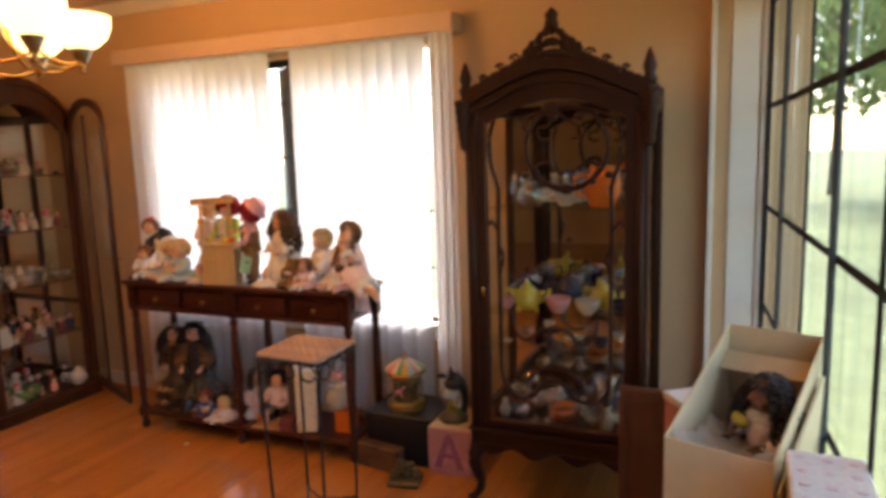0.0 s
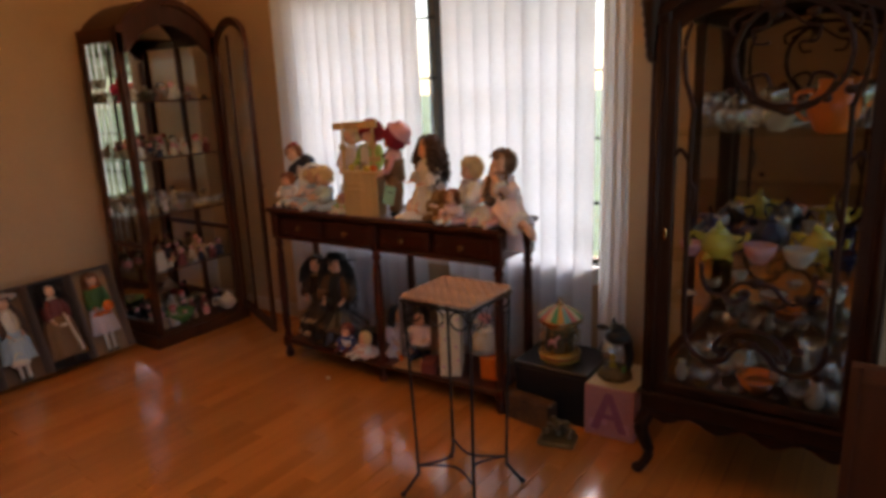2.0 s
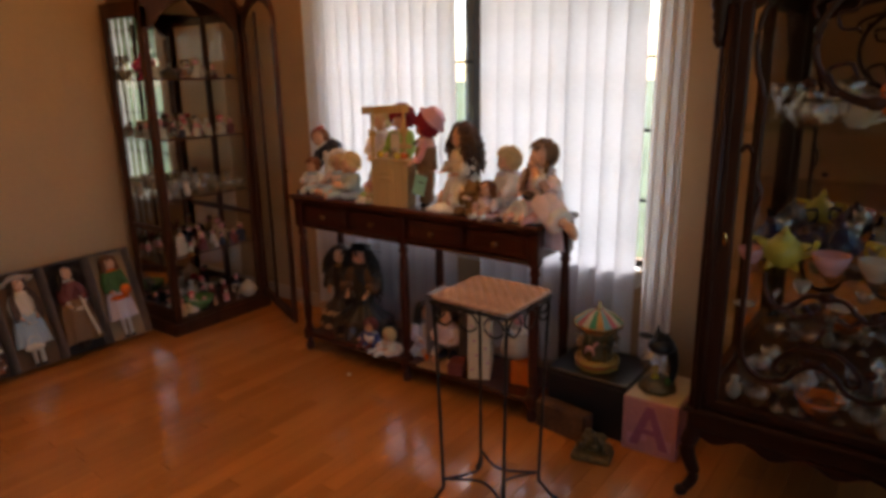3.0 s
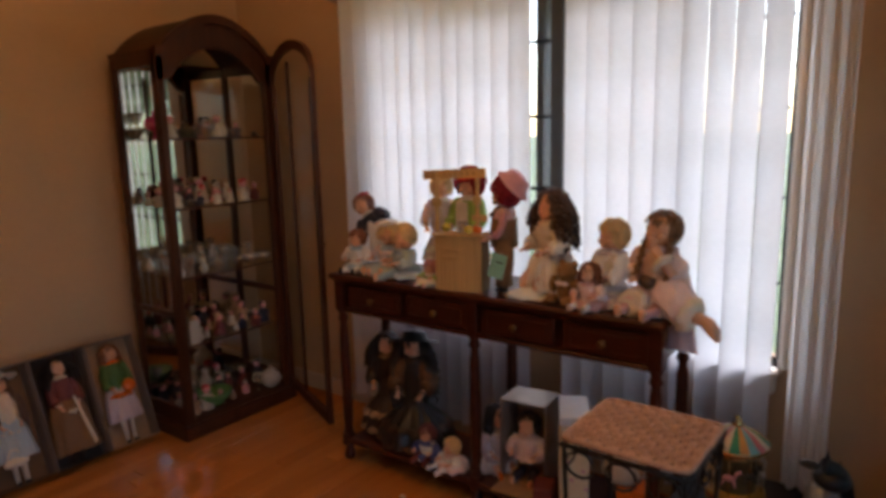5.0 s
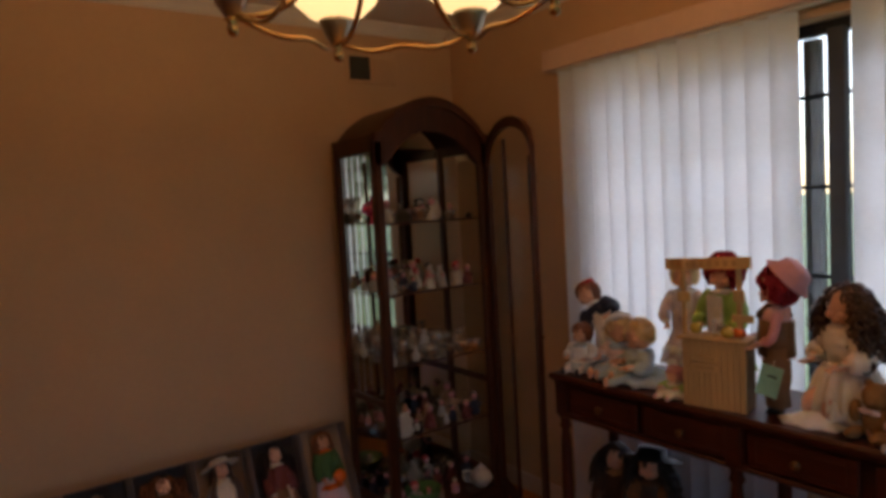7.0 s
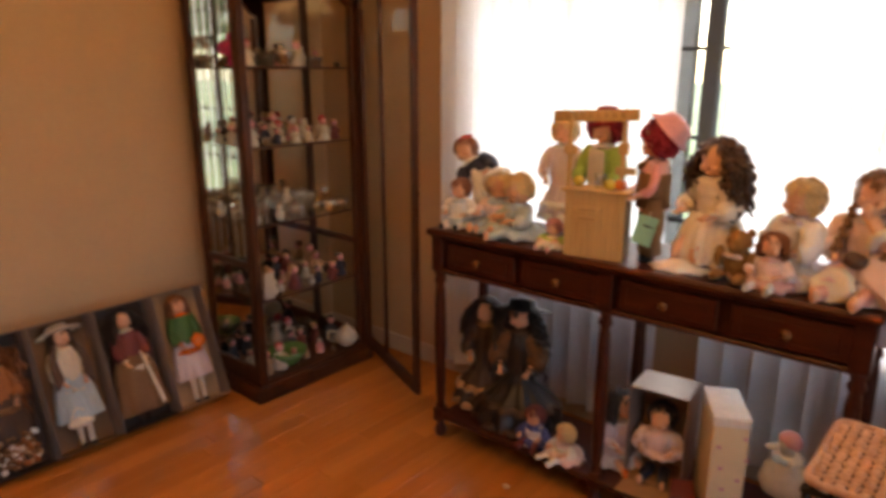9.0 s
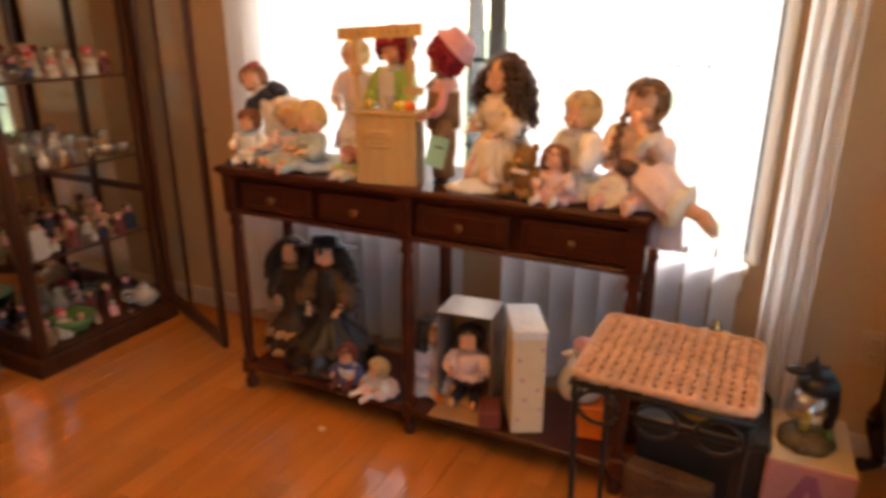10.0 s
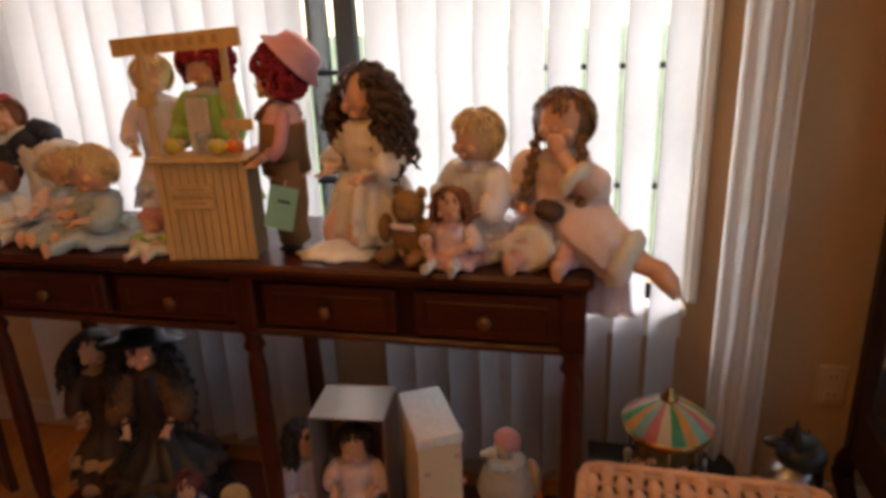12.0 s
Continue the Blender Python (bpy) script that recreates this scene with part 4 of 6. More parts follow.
def doll(name, label, at, rz, hz, hr, hair, style, dress, hem, skin=SKIN, seated=False, trim=None, legs=None, shoes=BLACK, hat=None, long_hair=0.0, reach=((-1, 0.5), (1, 0.5)), tilt=0.0, nod=0.0, extra=None, group="", hem_z=None, sleeve=None, puff=1.0):
    """A doll in one mesh, facing -y: head, hair, dress, arms and legs, with creased cloth."""
    d = Mesh()
    sh = hz - hr * 1.02
    legs = legs or skin
    trim = trim or dress
    hz0 = hem_z if hem_z is not None else (0.004 if seated else sh * 0.32)
    waist = max(hz0 + 0.02, sh * (0.42 if seated else 0.55))
    # dress, with folds that deepen to the hem
    d.use(dress)
    prof = [(hem * 0.95, hz0), (hem, hz0 + 0.005), (hem * 0.97, hz0 + (waist - hz0) * 0.2), (hem * 0.84, hz0 + (waist - hz0) * 0.45), (hr * 1.15, hz0 + (waist - hz0) * 0.8), (hr * 0.98, waist), (hr * 1.08, waist + (sh - waist) * 0.35), (hr * 1.14, waist + (sh - waist) * 0.65), (hr * 1.0, sh - hr * 0.12), (hr * 0.42, sh + hr * 0.16)]
    fine = [(a[0] + (b[0] - a[0]) * k / 4, a[1] + (b[1] - a[1]) * k / 4) for a, b in zip(prof, prof[1:]) for k in range(4)] + [prof[-1]]
    d.lathe(fine, n=72, ruffle=0.13, waves=11, sy=0.84)
    if trim is not dress:
        d.use(trim)
        mid = hz0 + (waist - hz0) * 0.42
        d.lathe([(hem * 0.93, mid - 0.012), (hem * 0.97, mid - 0.006), (hem * 0.84, mid + 0.012)], n=72, ruffle=0.12, waves=15, sy=0.86)
        d.lathe([(hem * 1.02, hz0 - 0.001), (hem * 1.06, hz0 + 0.008), (hem * 0.99, hz0 + 0.022)], n=54, ruffle=0.12, waves=9, sy=0.85)
        d.lathe([(hr * 0.95, sh - hr * 0.22), (hr * 0.98, sh - hr * 0.12), (hr * 0.42, sh + hr * 0.2)], n=30, ruffle=0.07, waves=8)
    # arms: puffed sleeves and cuffs
    for (s, out) in reach:
        a = Vector((s * hr * 0.85, 0, sh - hr * 0.22))
        b = Vector((s * hr * (1.35 + 0.4 * out), -hr * 0.35, (sh + waist) / 2 - hr * 0.25))
        c = Vector((s * hr * (0.85 + 0.3 * out), -hr * (1.1 + 0.7 * out), waist + hr * (0.1 + 0.5 * out)))
        pts = bez([a, b, b.lerp(c, 0.55)], 5)
        rr = [hr * k * puff for k in (0.36, 0.46, 0.50, 0.50, 0.47, 0.44, 0.46, 0.48, 0.46, 0.40, 0.28)]
        d.use(sleeve or dress).tube(pts, rr[:len(pts)], n=12)
        d.use(trim).lathe([(hr * 0.34, -hr * 0.05), (hr * 0.42, 0.0), (hr * 0.30, hr * 0.08)], m=Matrix.Translation(b.lerp(c, 0.58)), n=12, ruffle=0.1, waves=4)
        d.use(skin).tube([b.lerp(c, 0.5), c], [hr * 0.21, hr * 0.17], n=8)
        d.ball(c, (hr * 0.20, hr * 0.27, hr * 0.16), n=8, rings=6)
        for q in (-0.12, 0, 0.12):
            d.tube([c + Vector((q * hr, -hr * 0.12, 0)), c + Vector((q * 1.6 * hr, -hr * 0.42, -hr * 0.08))], hr * 0.06, n=5)
    # legs
    for s in (-1, 1):
        if seated:
            k = Vector((s * hr * 0.7, -hem * 0.7, hr * 0.48))
            f = Vector((s * hr * 0.85, -hem * 1.3, hr * 0.30))
            d.use(legs).tube(bez([(s * hr * 0.5, 0, hr * 0.5), k, f], 4), [hr * 0.44, hr * 0.44, hr * 0.42, hr * 0.40, hr * 0.38, hr * 0.34, hr * 0.31, hr * 0.28, hr * 0.25], n=10)
            d.use(shoes).ball(f + Vector((0, -hr * 0.1, hr * 0.10)), (hr * 0.24, hr * 0.20, hr * 0.42), n=8, rings=6)
        else:
            d.use(legs).tube([(s * hr * 0.42, 0, waist), (s * hr * 0.46, 0, waist * 0.45), (s * hr * 0.45, 0, hr * 0.2)], [hr * 0.38, hr * 0.32, hr * 0.24], n=10)
            d.use(shoes).ball((s * hr * 0.45, -hr * 0.18, hr * 0.2), (hr * 0.26, hr * 0.5, hr * 0.2), n=8, rings=6)
    if extra:
        extra(d, hr, hz, sh, waist)
    # creases in the cloth
    for k, v in enumerate(d.v):
        n3 = noise.noise_vector(v * (0.9 / hr) + Vector((at[0] * 7, at[1] * 5, 0)))
        n4 = noise.noise_vector(v * (2.6 / hr) + Vector((at[1] * 9, at[0] * 3, 2)))
        n5 = noise.noise_vector(v * (6.0 / hr) + Vector((at[0] * 4, 1, at[1] * 6)))
        q = v + n3 * hr * 0.11 + n4 * hr * 0.085 + n5 * hr * 0.04
        q.z = max(q.z, min(v.z, 0.001)) if seated or not v.z < 0.002 else v.z
        d.v[k] = q
    # neck and head
    hm = Matrix.Translation((0, -hr * 0.05, hz)) @ Matrix.Rotation(radians(tilt), 4, 'Y') @ Matrix.Rotation(radians(nod), 4, 'X')
    d.use(skin)
    d.tube([(0, 0, sh - hr * 0.2), (0, -hr * 0.03, hz - hr * 0.5)], hr * 0.34)
    d.lathe([(max(1e-4, (0.84 + 0.12 * math.sin(a)) * math.cos(a)) * hr, hr * math.sin(a)) for a in [math.pi * (k / 12 - 0.5) for k in range(13)]], n=18, m=hm)
    d.ball(hm @ Vector((0, -hr * 0.86, -hr * 0.22)), hr * 0.09, n=6, rings=4)
    d.ball(hm @ Vector((0, -hr * 0.66, -hr * 0.62)), (hr * 0.26, hr * 0.18, hr * 0.16), n=8, rings=6)
    for s in (-1, 1):
        d.ball(hm @ Vector((s * hr * 0.40, -hr * 0.60, -hr * 0.36)), hr * 0.25, n=8, rings=6)
    # hair
    d.use(hair)

    def lock(p, r, flat=1.0):
        d.ball(hm @ Vector(p), (r, r, r * flat), n=6, rings=4)

    if style == "yarn":
        d.ball(hm @ Vector((0, hr * 0.42, hr * 0.22)), (hr * 1.28, hr * 1.05, hr * 1.22), n=16, rings=10)
        for k in range(330):
            a, z = rd.uniform(0, 2 * math.pi), rd.uniform(-0.8, 1.0)
            c = math.sqrt(1 - z * z)
            p = Vector((math.cos(a) * c, math.sin(a) * c, z))
            if p.y < -0.30 and p.z < 0.12 and abs(p.x) < 0.66:
                continue
            lock(Vector((p.x * 1.36, p.y * 1.16 + 0.22, p.z * 1.30 + 0.22)) * hr, hr * rd.uniform(0.12, 0.21))
    else:
        d.ball(hm @ Vector((0, hr * 0.20, hr * 0.14)), (hr * 1.03, hr * 0.93, hr * 1.0), n=18, rings=12)
        n = 300 if style in ("short", "braids") else 170
        for k in range(n):
            a, z = rd.uniform(0, 2 * math.pi), rd.uniform(-0.65, 1.0)
            c = math.sqrt(1 - z * z)
            p = Vector((math.cos(a) * c, math.sin(a) * c, z))
            if p.y < -0.10 and p.z < 0.42 + 0.1 * math.sin(9 * a):
                continue
            q = Vector((p.x * 1.05, p.y * 0.98 + 0.12, p.z * 1.04 + 0.10)) * hr
            side = Vector((-p.y, p.x, 0))
            side = side.normalized() if side.length > 0.1 else Vector((1, 0, 0))
            down = side.cross(p).normalized()
            if down.z > 0:
                down = -down
            e = q + down * hr * rd.uniform(0.30, 0.50) + side * hr * rd.uniform(-0.12, 0.12) + p * hr * 0.02
            d.tube([hm @ q, hm @ ((q + e) / 2 + p * hr * 0.05), hm @ e], [hr * 0.07, hr * 0.075, hr * 0.025], n=5)
        if style in ("long", "curly"):
            m = 34 if style == "long" else 150
            wide = 1.35 if style == "long" else 2.35
            for k in range(m):
                a = rd.uniform(-0.75, math.pi + 0.75) if style == "long" else rd.uniform(-0.72, math.pi + 0.72)
                w0, w1 = hr * rd.uniform(0.85, 1.05), hr * rd.uniform(0.95, wide)
                z1 = hz - long_hair * rd.uniform(0.45, 1.05)
                top = Vector((math.cos(a) * w0, math.sin(a) * w0 * 0.8, hz + hr * rd.uniform(0.1, 0.8)))
                bot = Vector((math.cos(a) * w1, math.sin(a) * w1 * 0.7, z1))
                mid = top.lerp(bot, 0.4) + Vector((math.cos(a), math.sin(a) * 0.7, 0)) * hr * (0.45 if style == "curly" else 0.1)
                ph = rd.uniform(0, 6)
                curl = hr * (0.13 if style == "curly" else 0.05)
                path = bez([top, mid, bot], 7 if style == "long" else 10)
                pts = [q + Vector((curl * math.cos(ph + t * 1.9), curl * math.sin(ph + t * 1.9), 0)) for t, q in enumerate(path)]
                thick = 0.13 if style == "long" else 0.10
                d.tube(pts, [hr * thick] * (len(pts) - 2) + [hr * 0.08, hr * 0.03], n=5)
        if style == "braids":
            for s in (-1, 1):
                for k in range(10):
                    d.ball((s * hr * (0.80 + 0.03 * k) + hr * 0.05 * (-1) ** k, -hr * 0.40 - hr * 0.08 * k, hz - hr * 0.5 - hr * 0.24 * k), (hr * 0.22, hr * 0.2, hr * 0.19), n=8, rings=6)
    if hat:
        kind, hmat = hat
        d.use(hmat)
        tip = hm @ Matrix.Translation((0, hr * 0.15, hr * 0.45)) @ Matrix.Rotation(radians(-14), 4, 'X')
        if kind == "bucket":
            d.lathe([(hr * 1.80, -hr * 0.30), (hr * 1.76, -hr * 0.20), (hr * 1.30, hr * 0.22), (hr * 1.12, hr * 0.80), (hr * 0.7, hr * 1.04), (1e-4, hr * 1.08)], n=28, m=hm @ Matrix.Translation((hr * 0.12, hr * 0.86, hr * 0.84)) @ Matrix.Rotation(radians(-46), 4, 'X') @ Matrix.Rotation(radians(10), 4, 'Y') @ Matrix.Scale(0.86, 4), ruffle=0.04, waves=4)
        elif kind == "brim":
            d.lathe([(hr * 2.1, 0), (hr * 2.1, hr * 0.06), (hr * 1.1, hr * 0.16), (hr * 1.0, hr * 0.75), (1e-4, hr * 0.88)], n=28, m=tip, ruffle=0.06, waves=3)
        elif kind == "beret":
            d.ball((tip.translation.x + hr * 0.2, tip.translation.y, tip.translation.z + hr * 0.45), (hr * 0.8, hr * 0.8, hr * 0.35), n=12, rings=6)
        elif kind == "bonnet":
            d.lathe([(max(1e-4, math.cos(a)) * hr * 1.22, hr * 1.2 * math.sin(a)) for a in [math.pi * (k / 8) / 2 for k in range(9)]], n=24, m=hm @ Matrix.Translation((0, hr * 0.12, 0.1 * hr)) @ Matrix.Rotation(radians(-50), 4, 'X'), ruffle=0.08, waves=8)
    return solo(name, d, label, "doll", at, rz, group)


TOP = 0.8605
G1 = "dolls on the console table"
doll("doll", "small auburn-haired doll in a white and blue dress", (-2.835, 2.655, TOP), 10, 0.140, 0.036, H_AUBURN, "short", WHITE, 0.068, seated=True, legs=WHITE, shoes=NAVY, trim=PALEBLUE, group=G1)
def blouse(d, hr, hz, sh, w):
    """White apron over the front of the skirt and blouse."""
    d.use(WHITE).lathe([(0.082, 0.012), (0.088, 0.02), (0.076, 0.07), (0.055, w - 0.01), (0.047, w + 0.02), (0.042, sh - 0.035)], n=40, ruffle=0.12, waves=13, sy=0.95, arc=200, start=200)


recline = doll("doll", "reclining doll in a navy dress, white apron and red bow", (-2.77, 2.815, TOP), 20, 0.262, 0.044, H_AUBURN, "short", NAVY, 0.085, hat=("beret", RED), trim=WHITE, group=G1, tilt=22, hem_z=0.02, extra=blouse, puff=1.3, sleeve=NAVY)
recline.matrix_basis = pose(-2.775, 2.815, TOP + 0.052, 0, 0, 20) @ pose(0, 0, 0, -8, -35, 0)
doll("doll", "baby doll in a white bonnet and pale blue pyjamas", (-2.700, 2.715, TOP), 5, 0.162, 0.050, H_BLOND, "short", PALEPINK, 0.098, seated=True, legs=PALEBLUE, shoes=SKIN, hat=("bonnet", WHITE), trim=PALEBLUE, tilt=-38, nod=14, group=G1)
doll("doll", "sleepy blond doll in a pale teal robe", (-2.590, 2.675, TOP), -30, 0.160, 0.050, H_BLOND, "short", TEAL, 0.105, seated=True, legs=TEAL, shoes=SKIN, trim=PALEBLUE, tilt=-34, nod=14, group=G1, puff=1.15)
doll("doll", "tiny floral rag doll in green and pink", (-2.405, 2.605, TOP), 0, 0.068, 0.026, BLUSH, "short", LIME, 0.055, seated=True, legs=CREAM, shoes=PINK, trim=CREAM, group=G1)
doll("doll", "blond doll in a lilac dress standing behind the stand", (-2.51, 2.83, TOP), 18, 0.355, 0.044, H_BLOND, "short", LILAC, 0.082, trim=WHITE, group=G1, hem_z=0.05)
doll("doll", "red yarn-haired girl doll in a lime dress with an apron", (-2.315, 2.75, TOP), -6, 0.378, 0.046, H_RED, "yarn", LIME, 0.088, trim=CREAM, group=G1, hem_z=0.08, puff=1.2, nod=8, extra=lambda d, hr, hz, sh, w: d.use(CREAM).box((0, -hr * 1.02, (sh + w) / 2), (hr * 1.3, hr * 0.2, (sh - w) * 0.8), bevel=0.008))


def overalls(d, hr, hz, sh, w):
    d.use(BROWN)
    for s in (-1, 1):
        d.tube([(s * hr * 0.45, 0, w + 0.015), (s * hr * 0.52, 0, w * 0.6), (s * hr * 0.54, 0, 0.07), (s * hr * 0.56, 0, 0.026)], [hr * 0.82, hr * 0.78, hr * 0.62, hr * 0.70], n=14)
        d.tube([(s * hr * 0.5, -hr * 1.08, sh - hr * 0.6), (s * hr * 0.6, -hr * 0.4, sh + hr * 0.08), (s * hr * 0.4, hr * 0.85, sh - hr * 0.5)], hr * 0.14, n=6)
    d.lathe([(hr * 1.18, w - 0.01), (hr * 1.2, w + (sh - w) * 0.3), (hr * 1.16, w + (sh - w) * 0.72)], n=24, sy=0.92)


doll("doll", "red yarn-haired boy doll in brown overalls and pink hat", (-2.104, 2.662, TOP), -58, 0.356, 0.046, H_RED, "yarn", PINK, 0.052, hat=("bucket", HATPINK), legs=BROWN, group=G1, extra=overalls, hem_z=0.16, puff=0.62, sleeve=HATPINK)
def bare_legs(d, hr, hz, sh, w):
    """Bare legs hanging before the skirt, feet on the table."""
    for s, out in ((-1, 0.014), (1, -0.004)):
        d.use(SKIN).tube(bez([(s * 0.024, -0.060, 0.085), (s * 0.026, -0.084 - out, 0.060), (s * 0.025, -0.088 - out, 0.018)], 5), [0.019 - 0.0007 * k for k in range(11)], n=12)
        d.ball((s * 0.026, -0.100 - out, 0.012), (0.012, 0.024, 0.010), n=10, rings=6)
    # long sheer overskirt, falling open at the feet
    d.use(CREAM).lathe([(0.106, 0.045), (0.109, 0.052), (0.100, 0.085), (0.086, 0.125), (0.064, 0.165), (0.050, w)], n=80, ruffle=0.12, waves=15, sy=0.86)


doll("doll", "doll with long curly brown hair in a cream lace dress", (-1.938, 2.715, TOP), -30, 0.318, 0.054, H_BROWN, "curly", CREAM, 0.108, long_hair=0.165, trim=CREAM, group=G1, hem_z=0.022, shoes=SKIN, nod=8, puff=1.2, extra=bare_legs)
doll("doll", "blond toddler doll in a white and lilac smock", (-1.712, 2.72, TOP), -38, 0.228, 0.050, H_BLOND, "short", WHITE, 0.122, seated=True, trim=LILAC, legs=SKIN, shoes=SKIN, group=G1, puff=1.3)
doll("doll", "small brown-haired doll in a pink pinafore", (-1.742, 2.605, TOP), -10, 0.118, 0.032, H_AUBURN, "long", PALEPINK, 0.060, seated=True, trim=PINK, legs=WHITE, shoes=CHINAWHITE, group=G1, long_hair=0.05)


def dangling(d, hr, hz, sh, w):
    # gown flowing from the waist over the hanging leg
    a, b = Vector((0.0, -0.01, w + 0.02)), Vector((0.140, -0.064, 0.022))
    along = b - a
    gown = Matrix.Translation(b) @ (-along).to_track_quat('Z', 'Y').to_matrix().to_4x4()
    n = along.length
    d.use(PALEPINK).lathe([(0.046, 0.0), (0.056, 0.004), (0.060, n * 0.25), (0.064, n * 0.45), (0.066, n * 0.62), (0.058, n * 0.82), (0.040, n)], m=gown, n=90, ruffle=0.07, waves=7, sy=0.82)
    d.use(ROSE).lathe([(0.043, -0.004), (0.050, 0.0), (0.052, n * 0.3)], m=gown, n=60, ruffle=0.10, waves=7, sy=0.82)
    d.use(ROSE).tube(bez([(0.0, -0.03, 0.05), (-0.03, -0.07, 0.05), (-0.03, -0.10, 0.028)], 4), [0.046 - 0.0015 * k for k in range(9)], n=14)
    d.use(CREAM).lathe([(0.044, 0.0), (0.060, 0.014), (0.048, 0.034), (0.03, 0.04)], m=Matrix.Translation((0.125, -0.062, 0.03)) @ Matrix.Rotation(radians(112), 4, 'Y'), n=28, ruffle=0.16, waves=9)
    d.use(CREAM).lathe([(0.040, 0.0), (0.050, 0.010), (0.04, 0.026)], m=Matrix.Translation((-0.03, -0.10, 0.034)) @ Matrix.Rotation(radians(70), 4, 'X'), n=28, ruffle=0.14, waves=9)
    d.use(SKIN).tube(bez([(0.12, -0.062, 0.03), (0.165, -0.068, 0.024), (0.215, -0.072, 0.010)], 4), [0.027, 0.028, 0.027, 0.025, 0.023, 0.020, 0.018, 0.017, 0.016], n=10)
    d.tube([(0.205, -0.072, 0.012), (0.226, -0.072, -0.012), (0.238, -0.072, -0.036)], [0.019, 0.017, 0.008], n=10)
    for k, (rx, z) in enumerate(((0.098, 0.012), (0.088, 0.05), (0.076, 0.09))):
        d.use((CREAM, LILAC, PALEPINK)[k]).lathe([(rx * 1.06, z), (rx * 1.12, z + 0.006), (rx * 0.98, z + 0.022)], n=72, ruffle=0.16, waves=17, sy=0.84)
    d.use(LILAC).lathe([(0.050, -0.10), (0.046, -0.09), (0.040, -0.03), (0.030, 0.02)], m=Matrix.Translation((0.105, -0.045, 0.0)), n=30, ruffle=0.2, waves=5, sy=0.35)
    d.use(PALEPINK).ball((0.058, -0.018, sh - 0.058), (0.044, 0.036, 0.040), n=24, rings=18).ball((0.03, 0.0, w), (0.072, 0.058, 0.07), n=28, rings=20)
    d.use(CREAM).lathe([(0.030, 0), (0.040, 0.012), (0.030, 0.024)], m=Matrix.Translation((0.05, -0.062, sh - 0.045)) @ Matrix.Rotation(radians(-50), 4, 'Y'), n=20, ruffle=0.12, waves=6)
    d.use(SKIN).tube([(0.07, -0.045, sh - 0.075), (0.045, -0.07, sh - 0.035), (0.015, -0.076, sh + 0.012)], [0.020, 0.018, 0.014], n=8)
    d.ball((0.010, -0.078, sh + 0.024), (0.017, 0.013, 0.022), n=8, rings=6)
    d.use(H_BROWN).ball((0.0, -0.080, w + 0.02), (0.032, 0.024, 0.022), n=10, rings=6)


doll("doll", "large girl doll with braids in a pink nightgown, one leg dangling", (-1.540, 2.70, TOP), -14, 0.262, 0.054, H_LIGHT, "braids", PALEPINK, 0.122, seated=True, trim=LILAC, legs=PINK, shoes=SKIN, group=G1, extra=dangling, reach=((-1, 0.4),), tilt=8, nod=-6, puff=1.35)

# teddy bear
tb = M(TEDDY).ball((0, 0, 0.045), (0.042, 0.038, 0.048)).ball((0, -0.01, 0.108), 0.034)
for s in (-1, 1):
    tb.ball((s * 0.026, 0, 0.136), (0.013, 0.008, 0.013), n=8, rings=6)
    tb.ball((s * 0.048, -0.02, 0.062), (0.015, 0.020, 0.032), n=8, rings=6)
    tb.ball((s * 0.032, -0.05, 0.017), (0.018, 0.036, 0.017), n=8, rings=6)
tb.ball((0, -0.042, 0.100), (0.014, 0.012, 0.011), n=8, rings=6)
tb.use(PALEPINK).ball((0.012, -0.040, 0.074), (0.018, 0.006, 0.008), n=8, rings=4).ball((-0.012, -0.040, 0.074), (0.018, 0.006, 0.008), n=8, rings=4)
solo("teddy_bear", tb, "golden brown plush teddy bear with a pink bow", "teddy bear", (-1.832, 2.635, TOP), -12)
solo("lace_cloth", M(WHITE).lathe([(0.085, 0.0), (0.09, 0.004), (0.06, 0.016), (0.03, 0.03), (0, 0.034)], n=30, ruffle=0.14, waves=8, sy=0.6), "crumpled white and blue lace cloth on the table", "cloth", (-1.99, 2.63, TOP), 5)

# lemonade stand
ls = thing("toy_stand", "toy lemonade stand of pale pine boards with a sign", "toy stand", (-2.252, 2.608, TOP), 10)
LW, LD, LH = 0.188, 0.08, 0.205
for i in range(11):
    x = -LW / 2 + LW * (i + 0.5) / 11
    part("board", M(PINE).box((x, -LD / 2, LH / 2), (LW / 11 - 0.0016, 0.008, LH), bevel=0.0015), ls)
part("body", M(PINE_DARK).box((0, 0.002, LH / 2), (LW - 0.004, LD - 0.004, LH - 0.002)), ls)
part("counter", M(PINE).box((0, -0.002, LH + 0.004), (LW + 0.022, LD + 0.022, 0.009), bevel=0.002), ls)
for z, w, t in ((0.150, 0.088, 0.022), (0.122, 0.088, 0.022)):
    pl = part("plaque", M(PINE).box((-0.02, -LD / 2 - 0.007, z), (w, 0.006, t), bevel=0.002), ls)
    part("bar", M(FADEDINK).box((-0.02, -LD / 2 - 0.0105, z + 0.002), (w * 0.6, 0.001, 0.004)), pl)
for sx in (-1, 1):
    part("post", M(PINE).box((sx * (LW / 2 - 0.012) - 0.01, -0.02, LH + 0.12), (0.014, 0.012, 0.235), bevel=0.002), ls)
part("shelf_bracket", M(PINE).box((LW / 2 - 0.01, -0.028, LH + 0.070), (0.062, 0.008, 0.022), bevel=0.002), ls)
part("shelf_bracket", M(PINE).box((LW / 2 - 0.02, -0.028, LH + 0.135), (0.032, 0.008, 0.034), bevel=0.002), ls)
part("shelf_bracket", M(PINE).box((-LW / 2 + 0.005, -0.028, LH + 0.125), (0.040, 0.008, 0.030), bevel=0.002), ls)
